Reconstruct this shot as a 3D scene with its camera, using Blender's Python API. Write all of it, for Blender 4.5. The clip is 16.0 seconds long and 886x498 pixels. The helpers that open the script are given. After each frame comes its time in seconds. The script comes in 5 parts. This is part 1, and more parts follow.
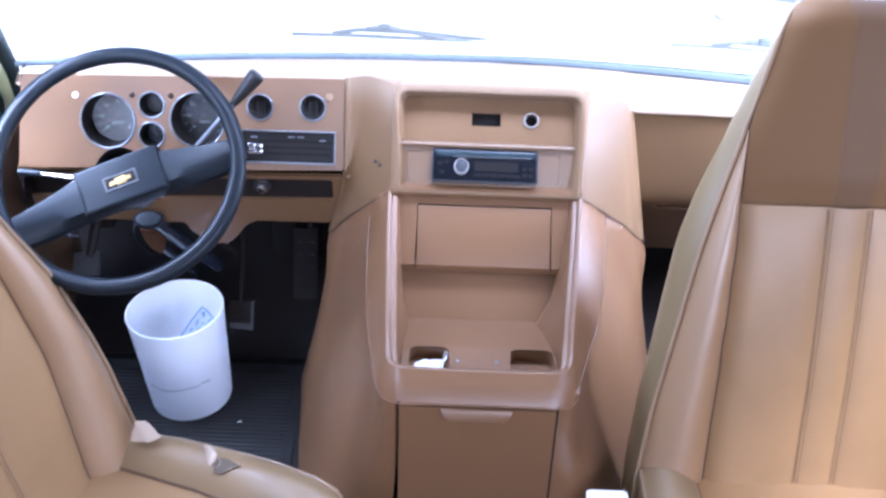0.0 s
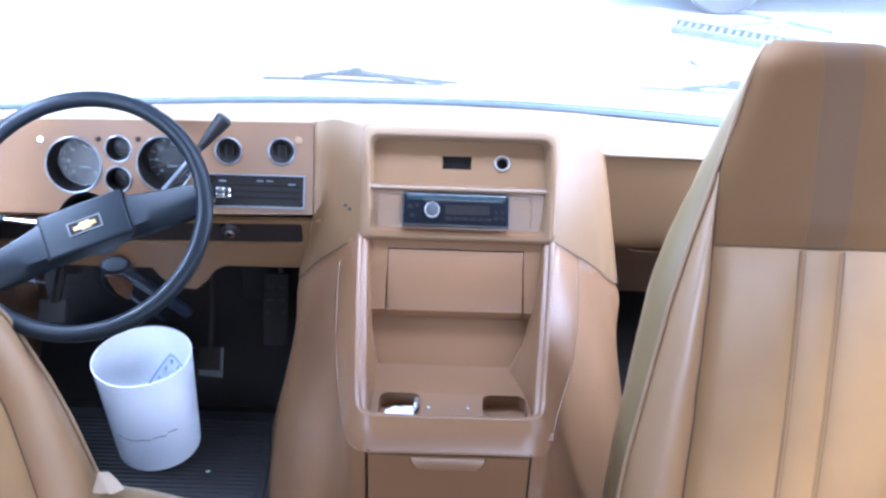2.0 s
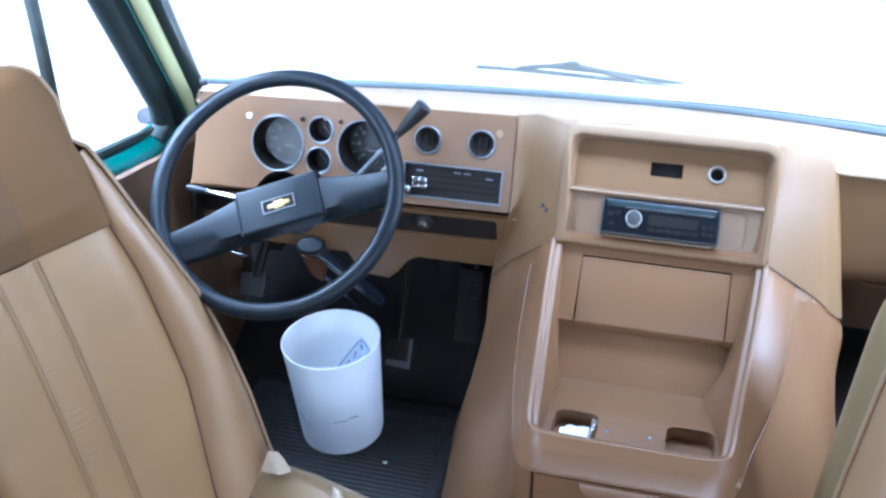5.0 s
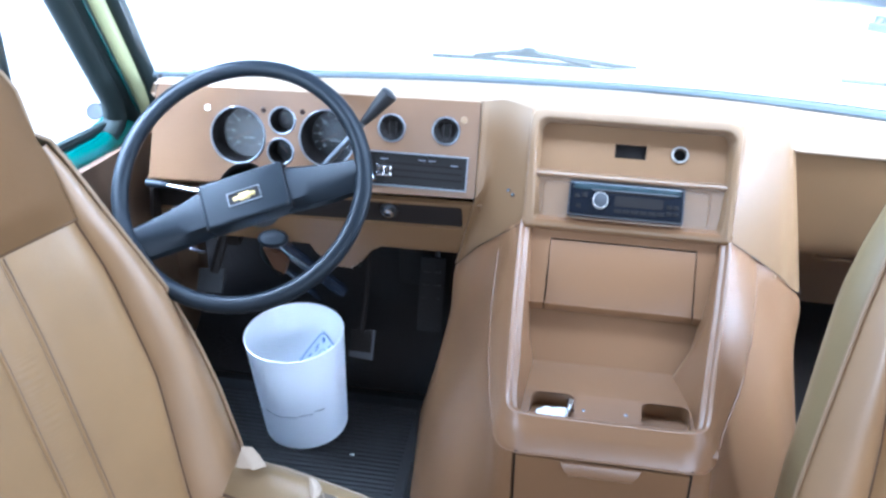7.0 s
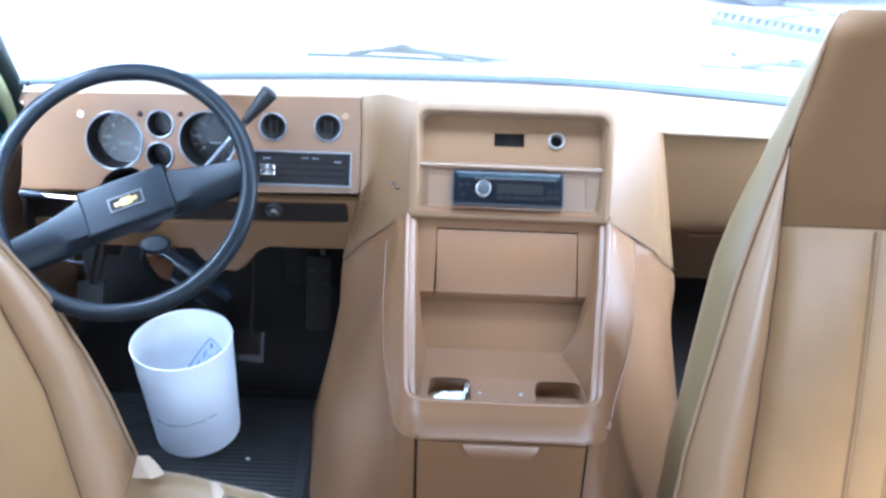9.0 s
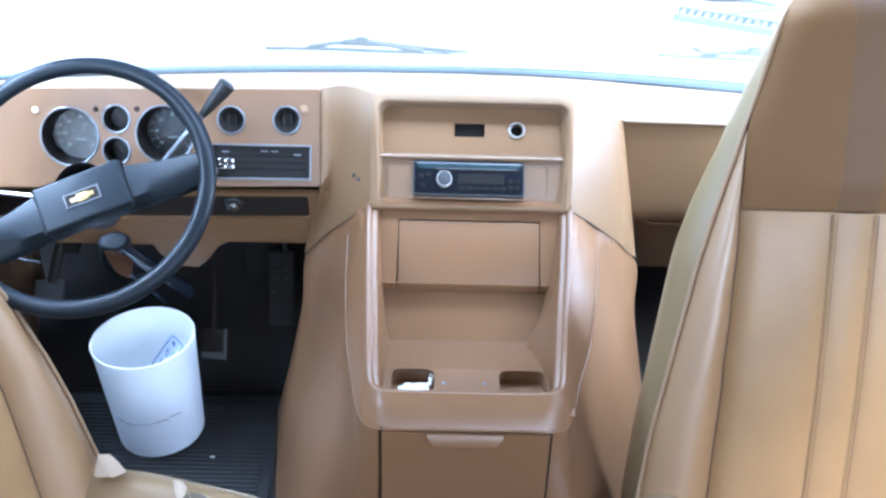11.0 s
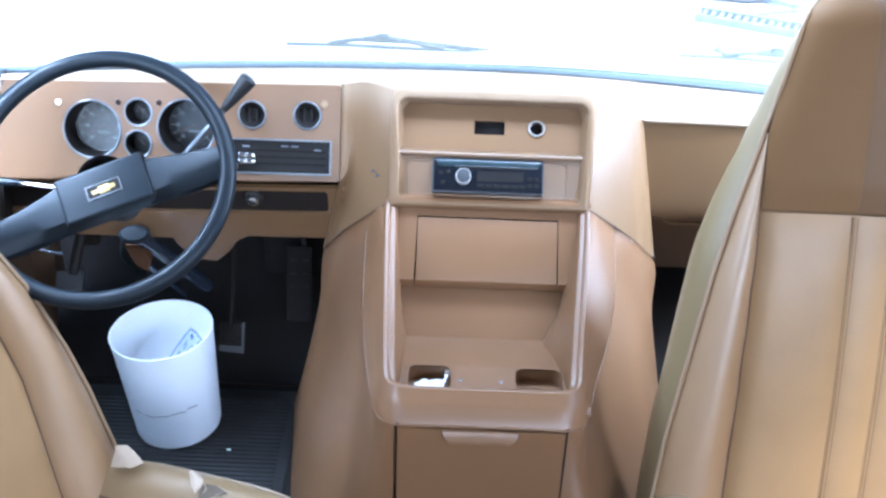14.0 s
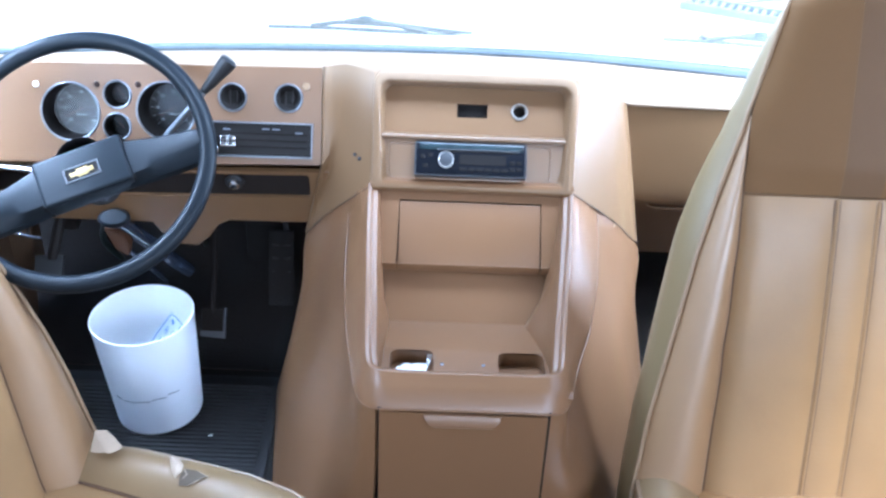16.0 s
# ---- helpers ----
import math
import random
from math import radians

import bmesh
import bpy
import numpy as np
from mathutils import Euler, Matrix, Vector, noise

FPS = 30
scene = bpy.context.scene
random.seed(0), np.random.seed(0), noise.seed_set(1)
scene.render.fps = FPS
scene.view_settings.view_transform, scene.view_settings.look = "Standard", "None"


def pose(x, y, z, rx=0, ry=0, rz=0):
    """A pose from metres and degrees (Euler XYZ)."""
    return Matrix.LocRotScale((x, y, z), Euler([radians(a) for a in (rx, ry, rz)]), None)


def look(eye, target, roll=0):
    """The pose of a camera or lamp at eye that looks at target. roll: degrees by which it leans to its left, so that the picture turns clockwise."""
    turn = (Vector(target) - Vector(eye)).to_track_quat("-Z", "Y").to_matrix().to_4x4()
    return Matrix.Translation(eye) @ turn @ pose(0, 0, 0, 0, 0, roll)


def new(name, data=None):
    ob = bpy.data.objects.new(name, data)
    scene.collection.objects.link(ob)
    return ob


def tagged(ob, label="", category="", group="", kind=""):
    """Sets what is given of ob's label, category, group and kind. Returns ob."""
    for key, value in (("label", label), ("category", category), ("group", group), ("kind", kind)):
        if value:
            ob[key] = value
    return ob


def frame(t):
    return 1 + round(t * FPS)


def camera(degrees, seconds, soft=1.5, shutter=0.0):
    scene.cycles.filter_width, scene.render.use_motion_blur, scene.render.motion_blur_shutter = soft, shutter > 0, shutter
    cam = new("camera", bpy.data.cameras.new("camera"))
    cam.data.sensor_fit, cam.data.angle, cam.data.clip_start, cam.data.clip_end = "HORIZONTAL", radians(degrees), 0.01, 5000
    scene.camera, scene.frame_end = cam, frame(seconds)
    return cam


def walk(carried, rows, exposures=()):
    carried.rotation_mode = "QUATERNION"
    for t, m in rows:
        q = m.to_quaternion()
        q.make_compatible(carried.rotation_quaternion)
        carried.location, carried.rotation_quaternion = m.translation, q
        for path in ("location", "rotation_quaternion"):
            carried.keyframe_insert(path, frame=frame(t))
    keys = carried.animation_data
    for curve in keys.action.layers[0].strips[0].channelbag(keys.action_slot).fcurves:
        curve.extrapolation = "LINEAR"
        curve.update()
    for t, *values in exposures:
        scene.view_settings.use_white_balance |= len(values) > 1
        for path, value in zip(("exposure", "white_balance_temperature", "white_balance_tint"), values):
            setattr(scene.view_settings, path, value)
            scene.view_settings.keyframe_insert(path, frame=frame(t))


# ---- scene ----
cam = camera(46.3, 16.0, 2.6, 0.5)
PATH = [
    (0, (0.021, -0.094, 1.468), (0.019, 1.574, 0.365), 2.1),
    (0.5, (0.030, -0.075, 1.463), (0.060, 1.619, 0.401), 2.6),
    (1, (0.030, -0.075, 1.461), (0.066, 1.636, 0.425), 2.4),
    (1.5, (0.037, -0.075, 1.457), (0.081, 1.640, 0.430), 2.5),
    (2, (0.039, -0.076, 1.455), (0.070, 1.639, 0.427), 2.4),
    (2.5, (0.045, -0.073, 1.445), (0.015, 1.652, 0.433), 2.5),
    (3, (0.053, -0.051, 1.448), (-0.092, 1.688, 0.470), 1.6),
    (3.5, (0.080, -0.008, 1.437), (-0.228, 1.734, 0.504), 1.1),
    (4, (0.102, 0.022, 1.424), (-0.303, 1.713, 0.435), 0.6),
    (4.5, (0.115, 0.027, 1.421), (-0.320, 1.678, 0.379), -0.4),
    (7, (0.036, 0.001, 1.404), (-0.243, 1.681, 0.354), 0.6),
    (7.5, (0.018, -0.018, 1.406), (-0.167, 1.674, 0.356), 0.1),
    (8, (0.017, -0.027, 1.397), (-0.073, 1.655, 0.318), 0.0),
    (8.5, (0.011, -0.033, 1.395), (-0.039, 1.658, 0.327), 1.0),
    (9, (0.003, -0.036, 1.394), (-0.020, 1.677, 0.362), 1.9),
    (9.2, (0.004, -0.040, 1.390), (-0.006, 1.690, 0.385), 2.1),
    (11.5, (0.017, -0.039, 1.377), (0.063, 1.674, 0.345), 2.2),
    (12, (0.016, -0.041, 1.383), (0.055, 1.684, 0.372), 3.2),
    (12.5, (0.013, -0.043, 1.380), (0.042, 1.680, 0.365), 2.7),
    (13, (0.017, -0.041, 1.376), (0.043, 1.678, 0.355), 2.4),
    (13.5, (0.016, -0.041, 1.380), (0.031, 1.673, 0.348), 2.3),
    (14, (0.015, -0.042, 1.377), (0.017, 1.671, 0.344), 2.2),
    (14.5, (0.016, -0.044, 1.374), (0.042, 1.670, 0.344), 2.7),
    (15, (0.019, -0.042, 1.370), (0.059, 1.665, 0.329), 2.9),
    (15.5, (0.019, -0.039, 1.372), (0.061, 1.662, 0.320), 3.1),
    (16, (0.021, -0.038, 1.365), (0.051, 1.664, 0.315), 2.7),
]
EXPOSURES = [(0, 1.54, 4840, 24), (1, 1.62, 4800, 22), (2.4, 1.62, 4700, 14), (3.2, 1.46, 4680, 9), (3.6, 0.96, 4680, 8), (4.1, 0.74, 4620, 8), (4.6, 1.14, 4620, 8), (7, 1.67, 4720, 8), (12, 1.72, 4720, 8), (16, 1.68, 4720, 9)]
walk(cam, [(t, look(eye, target, roll)) for t, eye, target, roll in PATH], EXPOSURES)

# ---- light: bright hazy sky, soft high sun from behind and to the right ----
SUN_EL, SUN_AZ = radians(61), radians(128)      # azimuth clockwise from straight ahead
world = bpy.data.worlds.new("sky")
scene.world = world
world.use_nodes = True
wn = world.node_tree.nodes
sky = wn.new("ShaderNodeTexSky")
sky.sky_type = "NISHITA"
sky.sun_disc = False
sky.sun_elevation, sky.sun_rotation = SUN_EL, SUN_AZ
sky.dust_density, sky.air_density = 4.0, 1.5
wn["Background"].inputs["Strength"].default_value = 0.15
world.node_tree.links.new(sky.outputs[0], wn["Background"].inputs["Color"])
sun = new("sun", bpy.data.lights.new("sun", "SUN"))
sun.data.energy, sun.data.angle, sun.data.color = 3.2, radians(12), (1.0, 0.96, 0.9)
sun_way = Vector((math.sin(SUN_AZ) * math.cos(SUN_EL), math.cos(SUN_AZ) * math.cos(SUN_EL), math.sin(SUN_EL)))
sun.matrix_world = look(sun_way * 20, (0, 0, 0))


# Lamps added at window openings to stand in for sky light through them.
def window_light(name, eye, target, w, h, watts, colour=(0.93, 0.97, 1.0)):
    d = bpy.data.lights.new(name, "AREA")
    d.shape, d.size, d.size_y, d.energy, d.color = "RECTANGLE", w, h, watts, colour
    ob = new(name, d)
    ob.matrix_world = look(eye, target)
    return ob


# Added warm lamp; it reddens and brightens faces turned to the rear.
window_light("rear_fill", (0.09, -2.25, 1.42), (0.09, 0, 0.8), 1.3, 0.45, 9.5, (1.0, 0.94, 0.87))
# Side lamps added for windows that are out of view.
window_light("sky_light_left", (-0.93, -0.4, 1.1), (0.3, 0.4, 0.7), 1.6, 0.65, 2.5)
# Added to brighten the left of the instrument panel.
window_light("sky_light_driver_window", (-0.925, 1.00, 1.08), (-0.45, 1.55, 0.62), 0.45, 0.35, 3.4, (0.95, 0.98, 1.0))
window_light("sky_light_right", (1.11, -0.4, 1.00), (0.35, 1.0, 0.55), 1.6, 0.55, 11, (0.98, 0.97, 0.96))
# Narrow lamp added and aimed at the bin to brighten it.
window_light("bin_fill", (-0.93, 1.46, 0.90), (-0.45, 1.50, 0.1), 0.32, 0.45, 4, (0.88, 0.94, 1.0)).data.spread = radians(75)
window_light("sky_light_far_door", (1.11, 1.50, 0.90), (0.35, 1.68, 0.55), 0.30, 0.42, 26)
# Strip lamp added inside the glass, above the view, to brighten the tray.
window_light("sky_light_windscreen", (0.09, 1.48, 1.06), (0.09, 1.12, 0.45), 0.9, 0.14, 3.2, (0.86, 0.94, 1.0))


# ---- materials ----
def material(name, colour, rough=0.5, metal=0.0, grain=0.0, grain_size=300.0, stain=0.12, stain_size=6.0, bump=0.0, bump_size=600.0, coat=0.0, spec=0.5, tint=None, wave=0.0):
    """A principled surface whose colour varies at two scales, with a fine relief."""
    m = bpy.data.materials.new(name)
    m.use_nodes = True
    nt = m.node_tree
    n, l = nt.nodes, nt.links
    b = n["Principled BSDF"]
    tc = n.new("ShaderNodeTexCoord")
    big = n.new("ShaderNodeTexNoise")
    big.inputs["Scale"].default_value, big.inputs["Detail"].default_value = stain_size, 2.5
    small = n.new("ShaderNodeTexNoise")
    small.inputs["Scale"].default_value, small.inputs["Detail"].default_value = grain_size, 2
    l.new(tc.outputs["Object"], big.inputs["Vector"])
    l.new(tc.outputs["Object"], small.inputs["Vector"])
    other = tint or tuple(c * 0.55 for c in colour)
    mix = n.new("ShaderNodeMix")
    mix.data_type = "RGBA"
    mix.inputs[6].default_value, mix.inputs[7].default_value = (*colour, 1), (*other, 1)
    ramp = n.new("ShaderNodeMapRange")
    ramp.interpolation_type = "SMOOTHSTEP"
    ramp.inputs[1].default_value, ramp.inputs[2].default_value, ramp.inputs[3].default_value, ramp.inputs[4].default_value = 0.34, 0.78, 0.0, stain * 3
    l.new(big.outputs["Fac"], ramp.inputs[0])
    add = n.new("ShaderNodeMath")
    add.operation = "MULTIPLY_ADD"
    add.use_clamp = True
    l.new(small.outputs["Fac"], add.inputs[0])
    add.inputs[1].default_value = grain
    l.new(ramp.outputs[0], add.inputs[2])
    l.new(add.outputs[0], mix.inputs[0])
    l.new(mix.outputs[2], b.inputs["Base Color"])
    rr = n.new("ShaderNodeMapRange")
    rr.inputs[3].default_value, rr.inputs[4].default_value = max(0.02, rough - 0.04), min(1.0, rough + 0.04)
    l.new(big.outputs["Fac"], rr.inputs[0])
    l.new(rr.outputs[0], b.inputs["Roughness"])
    b.inputs["Metallic"].default_value = metal
    b.inputs["Specular IOR Level"].default_value = spec
    b.inputs["Coat Weight"].default_value = coat
    if bump:
        rel = n.new("ShaderNodeTexNoise")
        rel.inputs["Scale"].default_value, rel.inputs["Detail"].default_value = bump_size, 3
        l.new(tc.outputs["Object"], rel.inputs["Vector"])
        bp = n.new("ShaderNodeBump")
        bp.inputs["Strength"].default_value, bp.inputs["Distance"].default_value = bump, 0.002
        l.new(rel.outputs["Fac"], bp.inputs["Height"])
        l.new(bp.outputs[0], b.inputs["Normal"])
        if wave:
            # soft creases and dents of stretched vinyl
            slow = n.new("ShaderNodeTexNoise")
            slow.inputs["Scale"].default_value, slow.inputs["Detail"].default_value = 16, 3
            l.new(tc.outputs["Object"], slow.inputs["Vector"])
            bw = n.new("ShaderNodeBump")
            bw.inputs["Strength"].default_value, bw.inputs["Distance"].default_value = wave, 0.012
            l.new(slow.outputs["Fac"], bw.inputs["Height"])
            l.new(bw.outputs[0], bp.inputs["Normal"])
    return m


def glass_material(name, gloss=0.5, tint=(1, 1, 1), veil=0.0):
    m = bpy.data.materials.new(name)
    m.use_nodes = True
    n, l = m.node_tree.nodes, m.node_tree.links
    n.remove(n["Principled BSDF"])
    tr, gl, mx, lw, mp = n.new("ShaderNodeBsdfTransparent"), n.new("ShaderNodeBsdfGlossy"), n.new("ShaderNodeMixShader"), n.new("ShaderNodeLayerWeight"), n.new("ShaderNodeMath")
    tr.inputs["Color"].default_value = (*tint, 1)
    gl.inputs["Roughness"].default_value = 0.03
    mp.operation = "MULTIPLY_ADD"
    mp.inputs[1].default_value, mp.inputs[2].default_value = gloss, 0.02
    pw = n.new("ShaderNodeMath")
    pw.operation, pw.inputs[1].default_value = "POWER", 4.0
    l.new(lw.outputs["Facing"], pw.inputs[0])
    l.new(pw.outputs[0], mp.inputs[0])
    l.new(mp.outputs[0], mx.inputs[0])
    l.new(tr.outputs[0], mx.inputs[1])
    l.new(gl.outputs[0], mx.inputs[2])
    # A pale diffuse layer paints glare and reflections over the glass.
    if veil:
        df, m2, nz, rg = n.new("ShaderNodeBsdfDiffuse"), n.new("ShaderNodeMixShader"), n.new("ShaderNodeTexNoise"), n.new("ShaderNodeMapRange")
        df.inputs["Color"].default_value = (0.80, 0.82, 0.82, 1)
        nz.inputs["Scale"].default_value = 25
        rg.inputs[3].default_value, rg.inputs[4].default_value = veil * 0.6, veil * 1.4
        l.new(nz.outputs["Fac"], rg.inputs[0])
        l.new(rg.outputs[0], m2.inputs[0])
        l.new(mx.outputs[0], m2.inputs[1])
        l.new(df.outputs[0], m2.inputs[2])
        mx = m2
    l.new(mx.outputs[0], n["Material Output"].inputs["Surface"])
    return m


TAN = (0.150, 0.084, 0.0375)
M_DASH = material("tan_plastic", TAN, 0.32, grain=0.06, stain=0.05, bump=0.12, bump_size=900, spec=0.50, wave=0.05)
# Redder copy of the dash tan: warm bounced light is in the colour.
M_COVER = material("worn_tan_warm_bounce", (0.150, 0.0775, 0.0335), 0.335, grain=0.08, stain=0.05, stain_size=5, bump=0.10, bump_size=700, spec=0.42, tint=(0.115, 0.056, 0.025), wave=0.04)
M_TOPLIT = material("tan_plastic_lit_upwards", (0.156, 0.091, 0.042), 0.35, grain=0.06, stain=0.05, bump=0.12, bump_size=900, spec=0.30, wave=0.05)


def lighten_upwards(m, pale, z0, z1):
    """Paints sunlight into the tan: paler towards the dash top, uneven edge."""
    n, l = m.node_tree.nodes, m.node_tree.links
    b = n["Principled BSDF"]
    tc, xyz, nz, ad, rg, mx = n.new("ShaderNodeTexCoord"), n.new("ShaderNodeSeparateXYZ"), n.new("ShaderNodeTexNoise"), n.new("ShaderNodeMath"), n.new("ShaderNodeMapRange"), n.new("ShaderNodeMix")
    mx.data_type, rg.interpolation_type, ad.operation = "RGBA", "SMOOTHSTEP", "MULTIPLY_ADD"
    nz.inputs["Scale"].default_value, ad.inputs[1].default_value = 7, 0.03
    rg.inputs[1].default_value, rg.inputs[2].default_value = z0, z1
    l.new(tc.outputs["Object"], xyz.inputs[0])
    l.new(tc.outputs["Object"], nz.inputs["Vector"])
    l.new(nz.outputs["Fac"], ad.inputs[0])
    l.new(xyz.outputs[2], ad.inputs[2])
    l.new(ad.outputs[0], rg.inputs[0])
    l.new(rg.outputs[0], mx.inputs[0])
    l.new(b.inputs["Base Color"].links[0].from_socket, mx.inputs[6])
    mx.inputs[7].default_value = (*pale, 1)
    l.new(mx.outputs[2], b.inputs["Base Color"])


lighten_upwards(M_TOPLIT, (0.306, 0.224, 0.150), 0.68, 0.79)
M_PANEL = material("tan_panel", (0.136, 0.074, 0.035), 0.38, grain=0.05, stain=0.04, bump=0.08, bump_size=700)
# Lighter tan copy: the sun's glare on the dash top is painted in.
M_TOP = material("sunlit_tan_plastic", (0.306, 0.224, 0.150), 0.4, grain=0.06, stain=0.06, bump=0.12, bump_size=900)
M_VINYL = material("tan_vinyl", (0.254, 0.149, 0.061), 0.42, grain=0.08, stain=0.07, stain_size=9, bump=0.10, bump_size=420, spec=0.42, wave=0.12)
M_BOLSTER = material("brown_vinyl", (0.256, 0.148, 0.064), 0.44, grain=0.08, stain=0.04, stain_size=8, bump=0.10, bump_size=420, spec=1.0, wave=0.09)
M_STRIPE = material("stripe_vinyl", (0.110, 0.060, 0.025), 0.6, grain=0.10, stain=0.06, bump=0.10, bump_size=420, spec=0.2)
M_SEAT = material("olive_tan_vinyl", (0.194, 0.125, 0.055), 0.45, grain=0.08, stain=0.06, stain_size=9, bump=0.10, bump_size=420, wave=0.08)
# Part of the headrest's shade against the back panel is in this brown.
M_HEADREST = material("shaded_brown_vinyl", (0.132, 0.072, 0.029), 0.6, grain=0.08, stain=0.03, bump=0.10, bump_size=420, spec=0.08, wave=0.08)
M_SIDE = material("olive_vinyl", (0.189, 0.133, 0.060), 0.36, grain=0.08, stain=0.08, bump=0.10, bump_size=420, wave=0.08)
M_PIPING = material("piping_vinyl", (0.246, 0.162, 0.089), 0.34)
M_STITCH = material("stitch_thread", (0.125, 0.072, 0.036), 0.6)
# Dark line for the shade in the seat creases, laid as a thin tube.
M_SEAM = material("seam_shade", (0.09, 0.048, 0.024), 0.7)
M_GAP = material("black_gap", (0.012, 0.010, 0.009), 0.8, spec=0.1)
M_BLACK = material("black_plastic", (0.015, 0.014, 0.014), 0.40, stain=0.1, spec=0.25)
M_STRIP = material("dark_brown_plastic", (0.016, 0.012, 0.010), 0.6, stain=0.1, spec=0.25)
M_WHEEL = material("charcoal_vinyl", (0.0095, 0.0118, 0.0145), 0.36, grain=0.1, stain=0.1, bump=0.1, bump_size=500, spec=0.13)
M_SHINE = material("glossy_steel_blue", (0.021, 0.027, 0.040), 0.2, coat=0.3, stain=0.1)
M_CLAMP = material("brown_plastic", (0.060, 0.026, 0.011), 0.6, stain=0.1, spec=0.2)
M_CHROME = material("chrome", (0.68, 0.69, 0.71), 0.2, metal=1.0, stain=0.05)
M_RING = material("satin_metal", (0.085, 0.085, 0.088), 0.40, metal=0.9, stain=0.1)
M_GAUGE = material("polished_gauge_ring", (0.19, 0.20, 0.215), 0.36, metal=0.8, stain=0.15)
M_SOCKET = material("pale_socket_rim", (0.33, 0.31, 0.28), 0.42, metal=0.3, stain=0.08)
M_DARKLENS = material("dark_lens", (0.022, 0.010, 0.007), 0.4, spec=0.2)
M_DIAL = material("dial_face", (0.016, 0.015, 0.015), 0.5, spec=0.2)
M_MARK = material("dial_marking", (0.13, 0.135, 0.14), 0.6)
M_ORANGE = material("needle_orange", (0.07, 0.03, 0.016), 0.5)
M_GOLD = material("emblem_gold", (0.26, 0.18, 0.05), 0.45, metal=0.3)
M_CARPET = material("black_carpet", (0.018, 0.0145, 0.0125), 0.95, grain=0.5, grain_size=180, stain=0.3, bump=0.8, bump_size=250, tint=(0.018, 0.017, 0.016), spec=0.05)
M_MAT = material("black_rubber", (0.0125, 0.012, 0.0118), 0.6, grain=0.2, stain=0.3, stain_size=10, tint=(0.028, 0.027, 0.028), spec=0.3)
M_CAN = material("white_plastic", (0.93, 0.94, 0.95), 0.35, stain=0.01)
nt = M_CAN.node_tree
tl, mxs = nt.nodes.new("ShaderNodeBsdfTranslucent"), nt.nodes.new("ShaderNodeMixShader")
tl.inputs["Color"].default_value = (0.92, 0.94, 0.98, 1)
mxs.inputs[0].default_value = 0.38
nt.links.new(nt.nodes["Principled BSDF"].outputs[0], mxs.inputs[1])
nt.links.new(tl.outputs[0], mxs.inputs[2])
nt.links.new(mxs.outputs[0], nt.nodes["Material Output"].inputs["Surface"])
M_PAPER = material("label_paper", (0.72, 0.78, 0.88), 0.6, stain=0.03)
M_BLUE = material("blue_ink", (0.10, 0.22, 0.50), 0.6)
M_SCUFF = material("grey_scuff", (0.16, 0.17, 0.2), 0.7)
M_FOAM = material("yellowed_foam", (0.37, 0.285, 0.20), 0.9, grain=0.3, grain_size=200, stain=0.15, bump=0.6, bump_size=200)
M_TORN = material("torn_backing", (0.085, 0.062, 0.038), 0.85, bump=0.4)
M_WHITE = material("white_scrap", (0.85, 0.84, 0.80), 0.6, stain=0.03)
M_TEAL = material("teal_paint", (0.006, 0.050, 0.042), 0.25, coat=0.25, stain=0.05)
M_GREEN = material("yellow_green_paint", (0.33, 0.335, 0.17), 0.35, coat=0.3, stain=0.08)
M_RUBBER = material("weatherstrip", (0.014, 0.019, 0.0175), 0.6, stain=0.2, spec=0.2)
M_GASKET = material("blue_grey_gasket", (0.090, 0.112, 0.128), 0.5, stain=0.1, spec=0.25)
M_TRIM = material("brown_door_trim", (0.075, 0.042, 0.020), 0.55, grain=0.15, stain=0.15, bump=0.2)
# Out of view; kept dark to cut the light bounced into the cab.
M_HEAD = material("beige_headliner", (0.30, 0.25, 0.19), 0.9, grain=0.2, stain=0.06, bump=0.3)
M_WALL = material("beige_wall_panel", (0.26, 0.20, 0.145), 0.7, grain=0.1, stain=0.08)
M_FLOOR = material("brown_carpet", (0.12, 0.075, 0.05), 0.95, grain=0.5, grain_size=160, stain=0.2, bump=0.7, bump_size=250, spec=0.1)
M_GROUND = material("pale_concrete", (0.66, 0.65, 0.63), 0.85, grain=0.15, grain_size=90, stain=0.08, stain_size=0.8, bump=0.3, bump_size=60)
M_HOOD = material("pale_paint", (0.62, 0.66, 0.60), 0.3, coat=0.4, stain=0.04)
M_WIPER = material("wiper_metal", (0.03, 0.042, 0.042), 0.55, stain=0.2)
M_CARPAINT = material("slate_paint", (0.62, 0.70, 0.77), 0.3, coat=0.5, stain=0.04)
# Lighter than tyre rubber: glare over the yard is put into the colour.
M_TYRE = material("tyre_rubber", (0.14, 0.15, 0.16), 0.8, stain=0.2)
M_ALLOY = material("alloy_wheel", (0.75, 0.76, 0.78), 0.3, metal=0.3, stain=0.05)
M_KNOB = material("grey_knob", (0.040, 0.040, 0.042), 0.5, stain=0.1, spec=0.2)
M_BAND = material("reflection_blue", (0.020, 0.032, 0.036), 0.16, coat=0.2, stain=0.3, stain_size=60)
M_SMOKE = material("tinted_glass", (0.02, 0.025, 0.03), 0.08, stain=0.0)
M_GLASS = glass_material("clear_glass", 0.3)
M_LENS = glass_material("gauge_lens", 0.7, veil=0.04)
# Pale veil over the left dial imitates a reflection in its lens.
M_SHEEN = glass_material("gauge_lens_reflection", 0.7, veil=0.22)
# Pale veil on the windscreen imitates the glare that washes out the yard.
M_FRONT = glass_material("glare_veil_glass", 0.3, veil=0.065)
M_FACE = material("heater_face", (0.014, 0.012, 0.011), 0.45, stain=0.1, spec=0.16)
